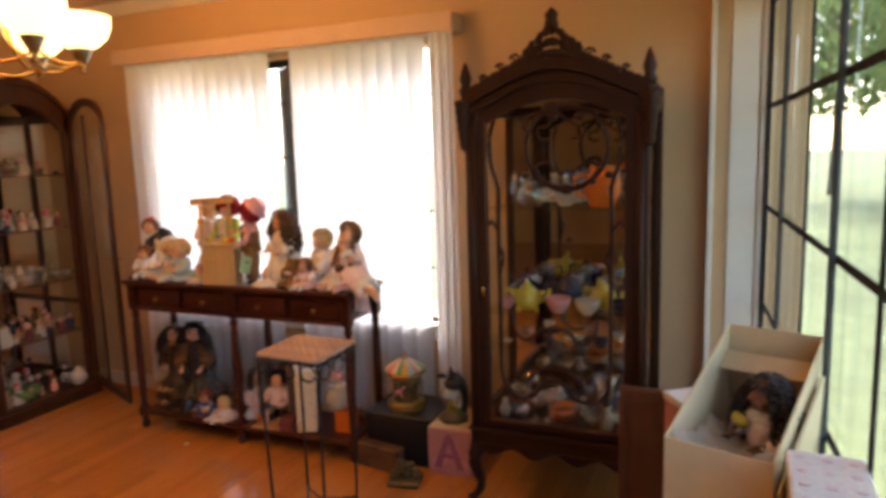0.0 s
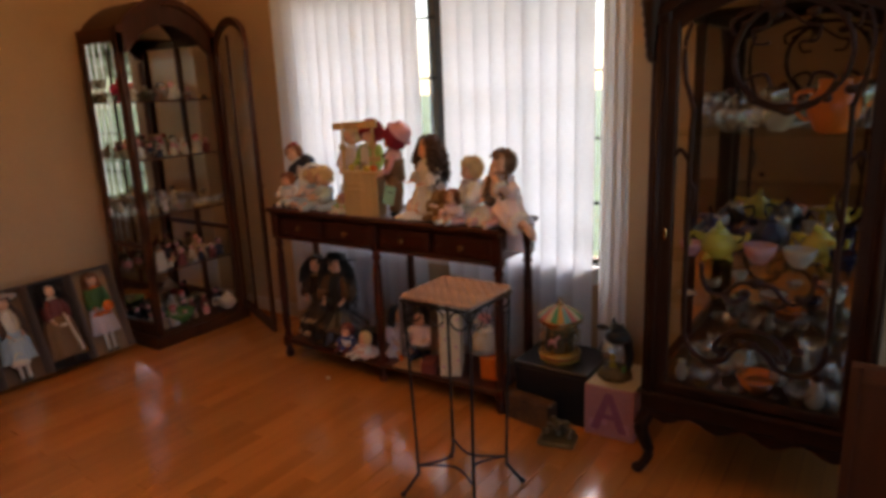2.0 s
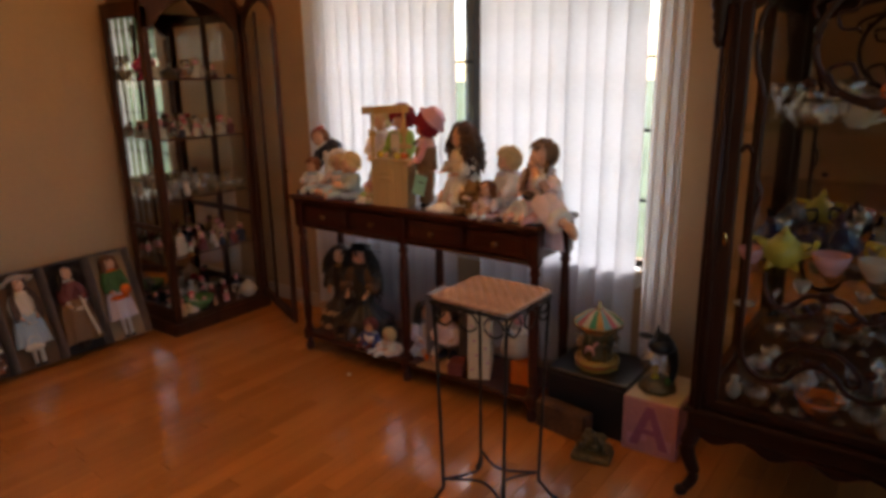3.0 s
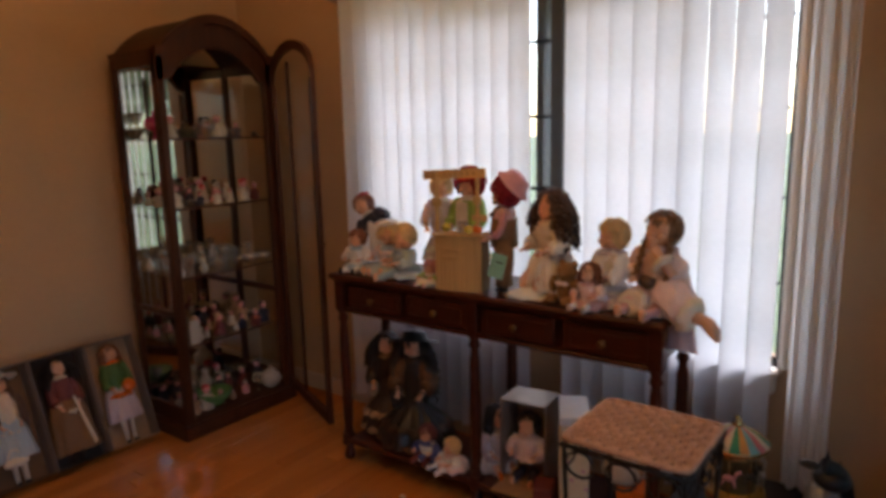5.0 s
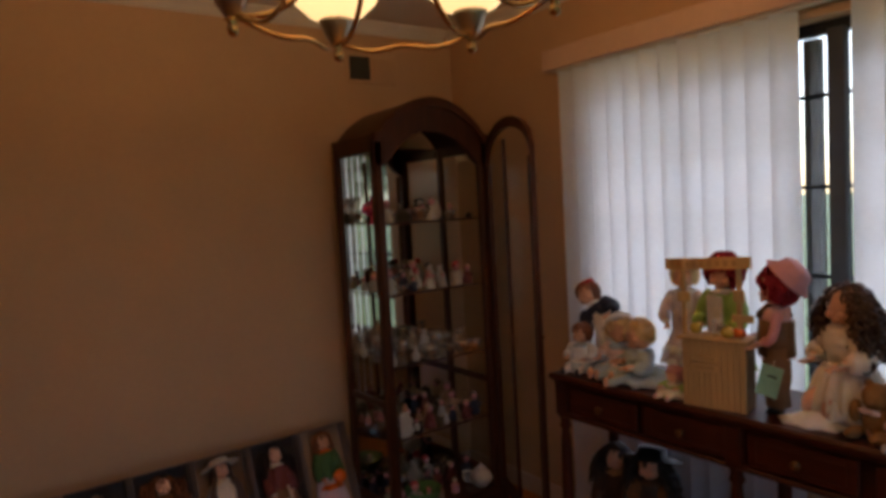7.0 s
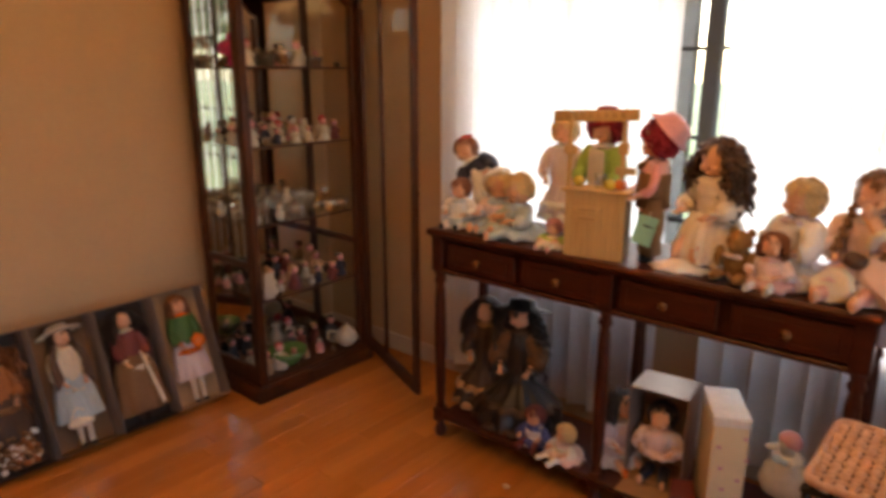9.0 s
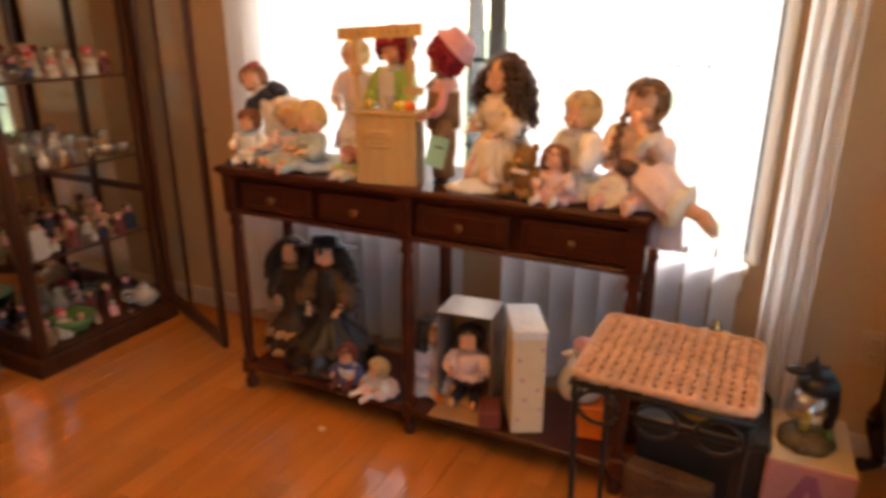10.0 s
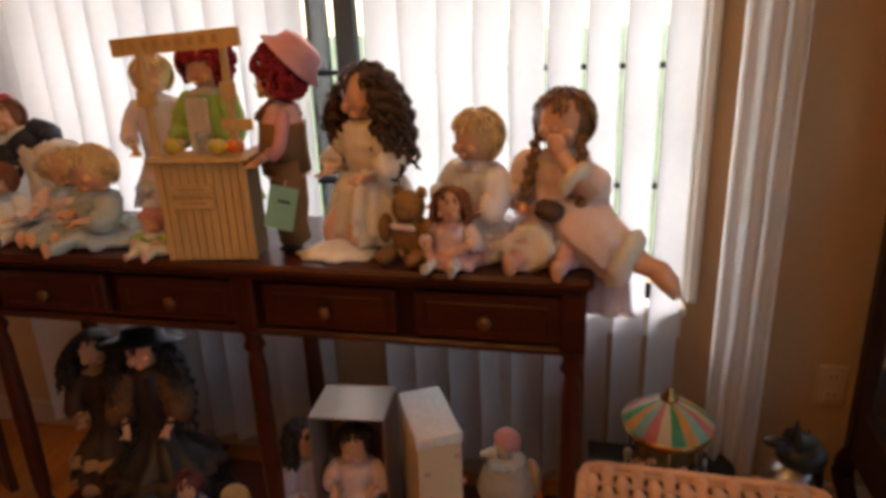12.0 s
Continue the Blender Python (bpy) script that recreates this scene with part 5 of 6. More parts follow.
sg = part("sign_board", M(PINE).box((0, 0, 0), (0.285, 0.008, 0.034), m=Matrix.Translation((-0.018, -0.030, LH + 0.228)) @ Matrix.Rotation(radians(-13), 4, 'Z') @ Matrix.Rotation(radians(-3), 4, 'Y')), ls)
for k in range(8):
    part("bar", M(FADEDINK).box((0, 0, 0), (0.013, 0.001, 0.016), m=Matrix.Translation((-0.018, -0.030, LH + 0.228)) @ Matrix.Rotation(radians(-13), 4, 'Z') @ Matrix.Rotation(radians(-3), 4, 'Y') @ Matrix.Translation((-0.092 + 0.0265 * k, -0.0045, 0))), sg)
for x, y, m in ((-0.075, -0.01, YELLOW), (0.035, -0.02, YELLOW), (0.062, -0.005, ORANGE)):
    solo("toy_lemon", M(m).ball((0, 0, 0.017), (0.020, 0.017, 0.017)), "yellow toy lemon on the stand counter", "toy fruit", (-2.245 + x, 2.61 + y, TOP + LH + 0.009), group="toy fruit on the stand")
solo("toy_pitcher", M(CRYSTAL).lathe([(0.014, 0), (0.017, 0.01), (0.015, 0.035), (0.018, 0.045), (0.016, 0.045), (0.012, 0.01), (0, 0.006)], n=12).tube([(0.016, 0, 0.036), (0.03, 0, 0.03), (0.016, 0, 0.012)], 0.003, n=6), "small clear toy pitcher on the stand counter", "toy pitcher", (-2.25, 2.605, TOP + LH + 0.009))
tg = thing("price_tag", "mint green paper tag hanging from the doll", "tag", (-2.083, 2.60, TOP + 0.15), 12)
part("paper", M(TAGGREEN).box((0, 0, -0.05), (0.058, 0.002, 0.090), m=Matrix.Rotation(radians(14), 4, 'Y') @ Matrix.Translation((0, 0, -0.045))), tg)
part("bar", M(INK).box((0, 0, 0), (0.026, 0.001, 0.006), m=Matrix.Rotation(radians(14), 4, 'Y') @ Matrix.Translation((0.004, -0.002, -0.030))), tg)
part("string", M(CREAM).tube([(0, 0, 0), (0.004, 0.015, 0.02), (0.006, 0.03, 0.035)], 0.0012, n=5), tg)

# ---------------------------------------------------------------- under the table
SHF = 0.1105
G2 = "dolls on the low shelf"
doll("doll", "dark doll in a grey satin gown and a wide black hat", (-2.60, 2.73, SHF), 15, 0.43, 0.050, H_DARK, "curly", DARKGREY, 0.165, hat=("brim", BLACK), long_hair=0.24, trim=DULLBROWN, group=G2, hem_z=0.004, puff=1.7, sleeve=TAPESTRY)
doll("doll", "brown doll in a fur-trimmed velvet coat", (-2.79, 2.77, SHF), 25, 0.395, 0.046, H_DARK, "curly", DULLBROWN, 0.125, hat=("bonnet", DULLBROWN), long_hair=0.12, trim=TAN, group=G2, hem_z=0.006, puff=1.4)
doll("doll", "rag doll in a white apron and blue dress", (-2.46, 2.63, SHF), 5, 0.105, 0.034, MAROON, "short", WHITE, 0.062, seated=True, trim=BLUE, legs=MAROON, shoes=MAROON, group=G2, sleeve=BLUE)
doll("doll", "baby doll in a white and pink quilted gown", (-2.33, 2.62, SHF), -20, 0.085, 0.033, H_BLOND, "short", WHITE, 0.072, seated=True, trim=PALEPINK, legs=WHITE, shoes=WHITE, group=G2, tilt=15)
doll("doll", "dark-haired doll in a pale dress facing the wall", (-2.175, 2.72, SHF), 60, 0.215, 0.046, H_DARK, "long", LILAC, 0.075, seated=True, long_hair=0.08, trim=WHITE, legs=SKIN, shoes=ORANGE, group=G2)


def open_box(name, label, at, rz, w, d, h, t, outside, inside, lean=0.0, group="", window=False):
    """A carton standing on end with its front (-y) open."""
    b = thing(name, label, "box", at, rz, group)
    mm = Matrix.Rotation(radians(lean), 4, 'X')

    def board(nm, c, s, m):
        part(nm, Mesh().use(m).box(c, s, bevel=0.001, m=mm @ Matrix.Translation(c)), b)

    board("back", (0, d / 2 - t / 2, h / 2), (w, t, h), inside)
    for s in (-1, 1):
        board("side", (s * (w / 2 - t / 2), -t / 2, h / 2), (t, d - t, h), outside)
    board("top", (0, -t / 2, h - t / 2), (w - 2 * t, d - t, t), outside)
    board("bottom", (0, -t / 2, t / 2), (w - 2 * t, d - t, t), inside)
    return b


open_box("doll_box", "open grey doll carton standing on end", (-2.035, 2.735, SHF), 5, 0.185, 0.155, 0.33, 0.004, GREYCARD, TAN)
solo("box_flap", M(TAN).box((0, 0, 0), (0.19, 0.09, 0.003), m=Matrix.Translation((0, -0.045, 0.0025)) @ Matrix.Rotation(radians(-1), 4, 'X')), "loose tan cardboard flap before the carton", "flap", (-2.02, 2.652, SHF), 5)
doll("doll", "dark-haired doll in a pink top sitting in a carton", (-2.035, 2.72, SHF + 0.004), 8, 0.215, 0.044, H_DARK, "short", PALEPINK, 0.06, seated=True, legs=NAVY, shoes=SKIN, group=G2, hem_z=0.08)
wb = thing("doll_box", "closed cream carton with pink prints and a white lid", "box", (-1.835, 2.694, SHF), 28)
part("body", M(CARD).box((0, 0, 0.165), (0.10, 0.20, 0.33), bevel=0.003), wb)
part("lid", M(WHITE).box((0, 0, 0.335), (0.105, 0.206, 0.03), bevel=0.003), wb, "white carton lid")
for i in range(8):
    part("print_mark", M(PINKPRINT).box((-0.03 + 0.06 * (i % 2) + 0.01 * (i % 3), -0.1012, 0.05 + 0.034 * i), (0.014, 0.001, 0.012), bevel=0.0005), wb)
solo("small_box", M(MAROON).box((0, 0, 0.03), (0.07, 0.10, 0.06), bevel=0.004), "small dark red box on the shelf", "box", (-1.915, 2.62, SHF), 20)
solo("small_box", M(ORANGE).box((0, 0, 0.055), (0.095, 0.10, 0.11), bevel=0.003), "orange and white card box on the shelf", "box", (-1.615, 2.71, SHF), 10)
goose = thing("goose_figurine", "white porcelain goose figurine in a pink bonnet", "figurine", (-1.655, 2.71, SHF + 0.1105), 18)
part("body", M(CHINAWHITE).lathe([(0.040, 0), (0.058, 0.012), (0.066, 0.045), (0.054, 0.085), (0.034, 0.112), (0.022, 0.13)], n=22, ruffle=0.03, waves=5, sx=1.1).tube(bez([(0, 0, 0.10), (-0.004, -0.008, 0.135), (-0.008, -0.012, 0.155)], 4), [0.024, 0.022, 0.021, 0.020, 0.019, 0.018, 0.018, 0.018, 0.018], n=12), goose)
part("wing", M(TAN).ball((0.062, 0.004, 0.062), (0.020, 0.040, 0.040), n=14, rings=9), goose, "tan wing")
part("collar", M(CREAM).lathe([(0.036, 0.112), (0.044, 0.120), (0.026, 0.134)], n=28, ruffle=0.14, waves=9), goose, "cream ruffled collar")
part("head", M(CHINAWHITE).ball((-0.008, -0.012, 0.166), (0.026, 0.026, 0.027), n=14, rings=10), goose)
part("bill", M(CREAM).lathe([(0.012, 0), (0.010, 0.018), (0.005, 0.036), (0, 0.040)], m=Matrix.Translation((-0.028, -0.022, 0.160)) @ Matrix.Rotation(radians(-98), 4, 'Y'), n=10), goose)
part("bonnet", M(BLUSH).lathe([(max(1e-4, math.cos(q)) * 0.034, 0.036 * math.sin(q)) for q in [math.pi * k / 16 for k in range(9)]], m=Matrix.Translation((-0.002, -0.006, 0.168)) @ Matrix.Rotation(radians(26), 4, 'Y'), n=20, ruffle=0.06, waves=7), goose, "pink glazed bonnet")
part("bow", M(PALEBLUE).ball((-0.030, -0.026, 0.122), (0.016, 0.010, 0.012), n=10, rings=6).ball((-0.014, -0.036, 0.120), (0.012, 0.008, 0.010), n=10, rings=6), goose, "pale blue bow")
solo("crumb", M(CARD).ball((0, 0, 0.006), (0.014, 0.010, 0.006), n=8, rings=4), "pale crumpled scrap on the floor", "scrap", (-2.47, 2.47, 0.0))

# ---------------------------------------------------------------- beside the table
bb = thing("storage_box", "black lidded box on the floor under a carousel", "box", (-1.295, 2.80, 0), 0)
part("body", M(BLACK).box((0, 0, 0.11), (0.34, 0.30, 0.22), bevel=0.004), bb)
part("lid", M(BLACK).box((0, 0, 0.233), (0.352, 0.312, 0.028), bevel=0.004), bb)
ca = thing("toy_carousel", "musical toy carousel with a striped round roof", "toy carousel", (-1.30, 2.765, 0.2475))
part("base", M(AMBERBASE).lathe([(0.085, 0), (0.09, 0.008), (0.088, 0.02), (0.094, 0.032), (0.09, 0.042), (0.078, 0.046), (0, 0.047)], n=24, ruffle=0.05, waves=10), ca)
part("base_band", M(RED).lathe([(0.089, 0.02), (0.0925, 0.024), (0.0905, 0.03), (0.088, 0.031)], n=24), ca)
part("drum", M(CARVED).lathe([(0.064, 0.046), (0.066, 0.06), (0.064, 0.15), (0.068, 0.17), (0.066, 0.19)], n=24), ca)
part("mirror_band", M(BRASS).lathe([(0.066, 0.155), (0.071, 0.162), (0.068, 0.17)], n=24), ca)
for k in range(8):
    a = 2 * math.pi * k / 8
    x, y = 0.080 * math.cos(a), 0.080 * math.sin(a)
    part("pole", M(BRASS).tube([(x, y, 0.045), (x, y, 0.20)], 0.0025, n=6), ca)
    hm = Matrix.Translation((x, y, 0.105 + 0.012 * (k % 2))) @ Matrix.Rotation(a, 4, 'Z')
    h = Mesh().use((CHINAWHITE, TAN, BLUSH, BRONZE)[k % 4])
    h.ball(hm @ Vector((0, 0, 0)), (0.012, 0.022, 0.011), n=8, rings=6, m=Matrix.Rotation(a, 4, 'Z'))
    h.tube([hm @ Vector((0, 0.016, 0.004)), hm @ Vector((0, 0.024, 0.026))], 0.006, n=6).ball(hm @ Vector((0, 0.032, 0.027)), 0.008, n=6, rings=4)
    for sx in (-1, 1):
        for sy in (-1, 1):
            h.tube([hm @ Vector((sx * 0.006, sy * 0.014, -0.006)), hm @ Vector((sx * 0.006, sy * 0.02, -0.026))], 0.003, n=5)
    part("horse", h, ca)
for k in range(20):
    part("roof_stripe", Mesh().use(STRIPES[k % 5]).lathe([(0.098, 0.198), (0.099, 0.203), (0.055, 0.236), (0.012, 0.256)], n=2, arc=18.0, start=18 * k), ca)
part("roof_rim", M(BRASS).lathe([(0.094, 0.182), (0.101, 0.184), (0.102, 0.196), (0.098, 0.199), (0.05, 0.20)], n=30), ca)
part("finial", M(BRASS).lathe([(0.018, 0.254), (0.02, 0.26), (0.008, 0.268), (0.011, 0.278), (0, 0.288)], n=12), ca)
pb = thing("gift_box", "pink and white card box with a plum print", "box", (-1.022, 2.765, 0), 2)
part("body", M(GIFTPINK).box((0, 0, 0.112), (0.212, 0.28, 0.224), bevel=0.004), pb)
part("top_panel", M(CARD_IN).box((0, 0, 0.2255), (0.206, 0.274, 0.003), bevel=0.001), pb, "pale tan top panel")
for x0, x1 in ((-0.06, 0.0), (0.06, 0.0)):
    part("print_stroke", M(PURPLE).sheet([(x0 - 0.018, 0.03), (x0 + 0.018, 0.03), (x1 + 0.014, 0.20), (x1 - 0.014, 0.20)], -0.1425 - (0.0008 if x0 > 0 else 0), -0.1400), pb)
part("print_stroke", M(PURPLE).box((0, -0.1435, 0.095), (0.10, 0.0012, 0.022)), pb)
for k in range(4):
    part("print_stroke", M(PINKPRINT).box((-0.07 + 0.047 * k, -0.1410, 0.05 + 0.03 * (k % 3)), (0.03, 0.0012, 0.05)), pb)
sg2 = thing("snow_globe", "glass snow globe with a dark dragon over it", "snow globe", (-1.035, 2.74, 0.2275))
sg2.scale = (0.9, 0.9, 0.93)
part("base", M(CARVED).lathe([(0.075, 0), (0.08, 0.008), (0.078, 0.025), (0.062, 0.04), (0.05, 0.052), (0, 0.053)], n=24, ruffle=0.05, waves=7), sg2)
part("globe", M(CRYSTAL).ball((-0.015, -0.012, 0.125), 0.060, n=20, rings=12), sg2, "clear glass ball")
part("scene_figure", M(YELLOW).lathe([(0.02, 0.053), (0.012, 0.08), (0.016, 0.10), (0, 0.115)], (-0.008, -0.01, 0), n=10), sg2)
dg = M(BLACK).tube(bez([(0.050, 0.02, 0.03), (0.058, 0.03, 0.10), (0.045, 0.03, 0.17), (0.02, 0.01, 0.215), (-0.02, -0.01, 0.232)], 5), [0.014 + 0.001 * k for k in range(21)], n=10).ball((0.008, 0.0, 0.195), (0.058, 0.052, 0.036), n=16, rings=10)
dg.ball((-0.055, -0.024, 0.238), (0.034, 0.016, 0.014), n=10, rings=6)
dg.lathe([(0.014, 0.235), (0.008, 0.265), (0, 0.29)], (-0.01, 0.0, 0), n=8).lathe([(0.012, 0.21), (0.006, 0.235), (0, 0.255)], (0.025, 0.022, 0), n=8)
part("dragon", dg, sg2, "black glazed dragon body")
part("flower", M(SAGE).ball((0.055, -0.035, 0.06), (0.014, 0.012, 0.02), n=8, rings=6), sg2)
solo("tapestry_box", M(TAPESTRY).box((0, 0, 0.06), (0.24, 0.07, 0.12), bevel=0.008), "dark red tapestry-covered box on the floor", "box", (-1.36, 2.59, 0), -8)
cv = M(CARVED).box((0, 0, 0.012), (0.15, 0.11, 0.024), bevel=0.008)
for k in range(26):
    a = rd.uniform(0, 6.28)
    r = rd.uniform(0, 0.05)
    cv.ball((r * 1.2 * math.cos(a), r * 0.8 * math.sin(a), 0.03 + rd.uniform(0, 0.09) * (1 - r / 0.07)), (rd.uniform(0.012, 0.024), 0.014, rd.uniform(0.012, 0.022)), n=8, rings=5)
solo("carved_figurine", cv, "small dark gilt carved figurine on the floor", "figurine", (-1.185, 2.49, 0), 12)

# ---------------------------------------------------------------- boxed dolls leaning on the wall
G3 = "boxed dolls along the wall"
boxed = [
    (2.098, "boxed doll in a green jacket with an orange bonnet", H_AUBURN, "long", GREEN, LILAC, ORANGE, ("bonnet", RUST), GREEN, 0.088, 0.12, TAN, 0.10),
    (1.860, "boxed doll in a maroon bodice and long brown skirt", H_DARK, "curly", MAROON, BROWN, CREAM, None, MAROON, 0.112, 0.055, DULLBROWN, 0.10),
    (1.622, "boxed doll in a cream blouse and pale blue skirt", H_BROWN, "long", CREAM, PALEBLUE, CREAM, ("brim", CREAM), CREAM, 0.092, 0.12, BROWN, 0.20),
    (1.384, "boxed doll with bushy auburn hair in a furry brown coat", H_AUBURN, "curly", RUST, DULLBROWN, BROWN, ("beret", BLACK), RUST, 0.092, 0.12, DULLBROWN, 0.30),
    (1.146, "boxed doll in a dark blue dress", H_DARK, "long", NAVY, NAVY, WHITE, None, NAVY, 0.085, 0.10, DULLBROWN, 0.12),
    (0.908, "boxed doll in a pale pink dress", H_BLOND, "long", PALEPINK, WHITE, PINK, None, PALEPINK, 0.075, 0.12, BROWN, 0.12),
]
stockings = {2.098: CREAM, 1.860: DULLBROWN, 1.622: CREAM, 1.384: DULLBROWN, 1.146: DULLBROWN}
for y, lab, hair, style, top, skirt, tr, hat, slv, hem, low, inside, hl in boxed:
    bx = open_box("doll_box", "grey window carton holding a doll, leaning on the wall", (-3.835, y, 0.0155), 90, 0.230, 0.090, 0.505, 0.004, GREYCARD, inside, lean=-20, group=G3)

    def over(d, hr, hz, sh, w, skirt=skirt, tr=tr, hem=hem, low=low, y=y):
        d.use(skirt).lathe([(hem * 0.96, low), (hem, low + 0.008), (hem * 0.93, low + 0.06), (hem * 0.84, sh - 0.19), (hem * 0.66, sh - 0.13), (hr * 1.12, sh - 0.10)], n=48, ruffle=0.12, waves=9, sy=0.58)
        if y == 1.860:
            d.use(tr).sheet([(0.012, sh - 0.11), (0.024, sh - 0.11), (0.076, low + 0.02), (0.058, low + 0.015)], -0.064, -0.056)
        if y == 2.098:
            d.use(tr).ball((0.035, -0.058, sh - 0.14), (0.036, 0.022, 0.034), n=14, rings=8)
        if y == 1.622:
            d.use(tr).ball((-0.02, -0.045, low - 0.01), (0.055, 0.022, 0.022), n=12, rings=8)
            d.tube(bez([(-0.06, -0.045, low), (-0.02, -0.05, low + 0.05), (0.03, -0.045, low)], 5), 0.004, n=6)
        if y == 1.622:
            for s_ in (-1, 1):
                for k in range(7):
                    d.use(H_BROWN).tube(bez([(s_ * 0.038, -0.03, sh + 0.02), (s_ * (0.050 + 0.004 * k), -0.045, sh - 0.06), (s_ * (0.040 + 0.005 * k), -0.05, sh - 0.13 - 0.006 * k)], 5), 0.006, n=6)
        if y == 1.384:
            for k in range(90):
                a, z = rd.uniform(-0.5, math.pi + 0.5), rd.uniform(sh - 0.10, hz + 0.03)
                q = Vector((0.088 * math.cos(a), 0.045 * math.sin(a) - 0.01, z))
                d.use(H_AUBURN).tube([q, q + Vector((rd.uniform(-0.02, 0.02), -0.008, -0.03)), q + Vector((rd.uniform(-0.02, 0.02), 0, -0.065))], [0.008, 0.009, 0.003], n=5)
            for k in range(120):
                d.use((tr, RUST, WHITE, tr, TAN)[k % 5]).ball((rd.uniform(-0.074, 0.074), rd.uniform(-0.056, -0.03), rd.uniform(0.02, 0.15)), rd.uniform(0.006, 0.014), n=7, rings=4)

    dd = doll("doll", lab, (-3.885, y, 0.02), 90, 0.474, 0.043, hair, style, top, 0.06, hat=hat, long_hair=hl, trim=tr, extra=over, group="dolls in cartons along the wall", hem_z=0.24, legs=stockings.get(y, WHITE), sleeve=slv, puff=1.25, reach=((-1, 0.15), (1, 0.1)), tilt=-4)
    dd.matrix_basis = pose(-3.835, y, 0.021, 0, 0, 90) @ pose(0, 0, 0, -20, 0, 0) @ Matrix.Scale(0.91, 4)

# ---------------------------------------------------------------- boxes by the large window
bd = thing("wooden_panel", "dark brown framed wooden panel standing on edge", "panel", (-0.103, 2.165, 0), -2)
part("board", M(BOARD).box((0, 0.006, 0.345), (0.155, 0.016, 0.69), bevel=0.003), bd)
for x, z, w, h in ((-0.064, 0.345, 0.026, 0.68), (0.064, 0.345, 0.026, 0.68), (0, 0.662, 0.10, 0.045), (0, 0.045, 0.10, 0.08)):
    part("frame_strip", M(BOARD).box((x, -0.006, z), (w, 0.010, h), bevel=0.003), bd)
gp = thing("gift_box", "rose gift carton with a cut window and white top", "box", (0.135, 2.125, 0), -55)
part("body", M(GIFTPINK).box((0, 0, 0.335), (0.25, 0.24, 0.67), bevel=0.004), gp)
part("lid", M(WHITE).box((0, 0, 0.678), (0.258, 0.248, 0.026), bevel=0.004), gp, "white carton lid")
part("window_opening", M(TAPESTRY).sheet([(-0.09, 0.12), (0.09, 0.12), (0.10, 0.30), (0.07, 0.42), (0.09, 0.54), (0, 0.60), (-0.09, 0.54), (-0.07, 0.42), (-0.10, 0.30)], -0.1225, -0.1205), gp)
for k in range(5):
    part("print_mark", M((YELLOW, RED, ORANGE)[k % 3]).ball((-0.05 + 0.03 * k, -0.123, 0.22 + 0.05 * (k % 3)), (0.02, 0.003, 0.024), n=8, rings=4), gp)
DBW, DBD = 0.212, 0.405
dbm = (0.192, 1.494)
sb = thing("carton", "plain cream carton standing under an open doll box", "box", (*dbm, 0), -18)
part("body", M(CARD).box((0, 0, 0.275), (0.213, 0.405, 0.55), bevel=0.004), sb)
db = thing("doll_box", "open cream doll carton with a sloping mouth and tissue", "box", (*dbm, 0.5505), -18)
zf, zb, t = 0.3375, 0.4945, 0.004
part("front", M(CARD).box((0, -DBD / 2, zf / 2), (DBW, t, zf)), db)
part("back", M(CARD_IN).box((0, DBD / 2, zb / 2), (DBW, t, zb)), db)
for s in (-1, 1):
    part("side", M(CARD).sheet([(-DBD / 2, 0), (DBD / 2, 0), (DBD / 2, zb), (-DBD / 2, zf)], -t / 2, t / 2, Matrix.Translation((s * DBW / 2, 0, 0)) @ Matrix.Rotation(radians(90), 4, 'Z')), db)
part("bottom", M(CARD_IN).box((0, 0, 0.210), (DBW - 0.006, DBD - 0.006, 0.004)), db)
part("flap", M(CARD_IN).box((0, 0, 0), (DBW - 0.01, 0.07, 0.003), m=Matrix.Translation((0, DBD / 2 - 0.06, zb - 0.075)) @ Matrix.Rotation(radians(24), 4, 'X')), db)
part("lid", M(CARD).box((0, 0, 0), (0.006, 0.38, 0.26), bevel=0.001, m=Matrix.Translation((DBW / 2 + 0.012, 0.0, 0.235)) @ Matrix.Rotation(radians(20), 4, 'X') @ Matrix.Rotation(radians(2), 4, 'Y')), db)
ti = Mesh().use(TISSUE)
for i in range(15):
    for j in range(15):
        u, w = i / 14 - 0.5, j / 14 - 0.5
        ti.v.append(Vector((u * (DBW - 0.012), -0.055 + w * 0.25, 0.262 + 0.04 * abs(u * 2) ** 2 + 0.05 * max(0, -w * 2) ** 2 + 0.03 * noise.noise((u * 9, w * 9, 1)))))
for i in range(14):
    for j in range(14):
        a = i * 15 + j
        ti.face((a, a + 15, a + 16, a + 1), True)
part("tissue_paper", ti, db, "crumpled cream tissue paper")
doll("doll", "brown-skinned doll with long black hair lying in tissue", (0.235, 1.515, 0.764), -55, 0.175, 0.042, H_DARK, "curly", PALEPINK, 0.078, skin=SKIN_DARK, seated=True, long_hair=0.15, trim=CREAM, legs=CREAM, shoes=SKIN_DARK, tilt=10, extra=lambda d, hr, hz, sh, w: d.use(YELLOW).ball((-0.03, -0.050, sh - 0.02), (0.03, 0.014, 0.016), n=8, rings=5))
hb = thing("carton", "white carton with pink printed hearts", "box", (0.315, 1.155, 0.0), -2)
part("body", M(CARD).box((0, 0, 0.44), (0.126, 0.28, 0.88), bevel=0.004), hb)
part("lid", M(WHITE).box((0, 0, 0.895), (0.132, 0.286, 0.03), bevel=0.003), hb, "white lid with pink hearts")
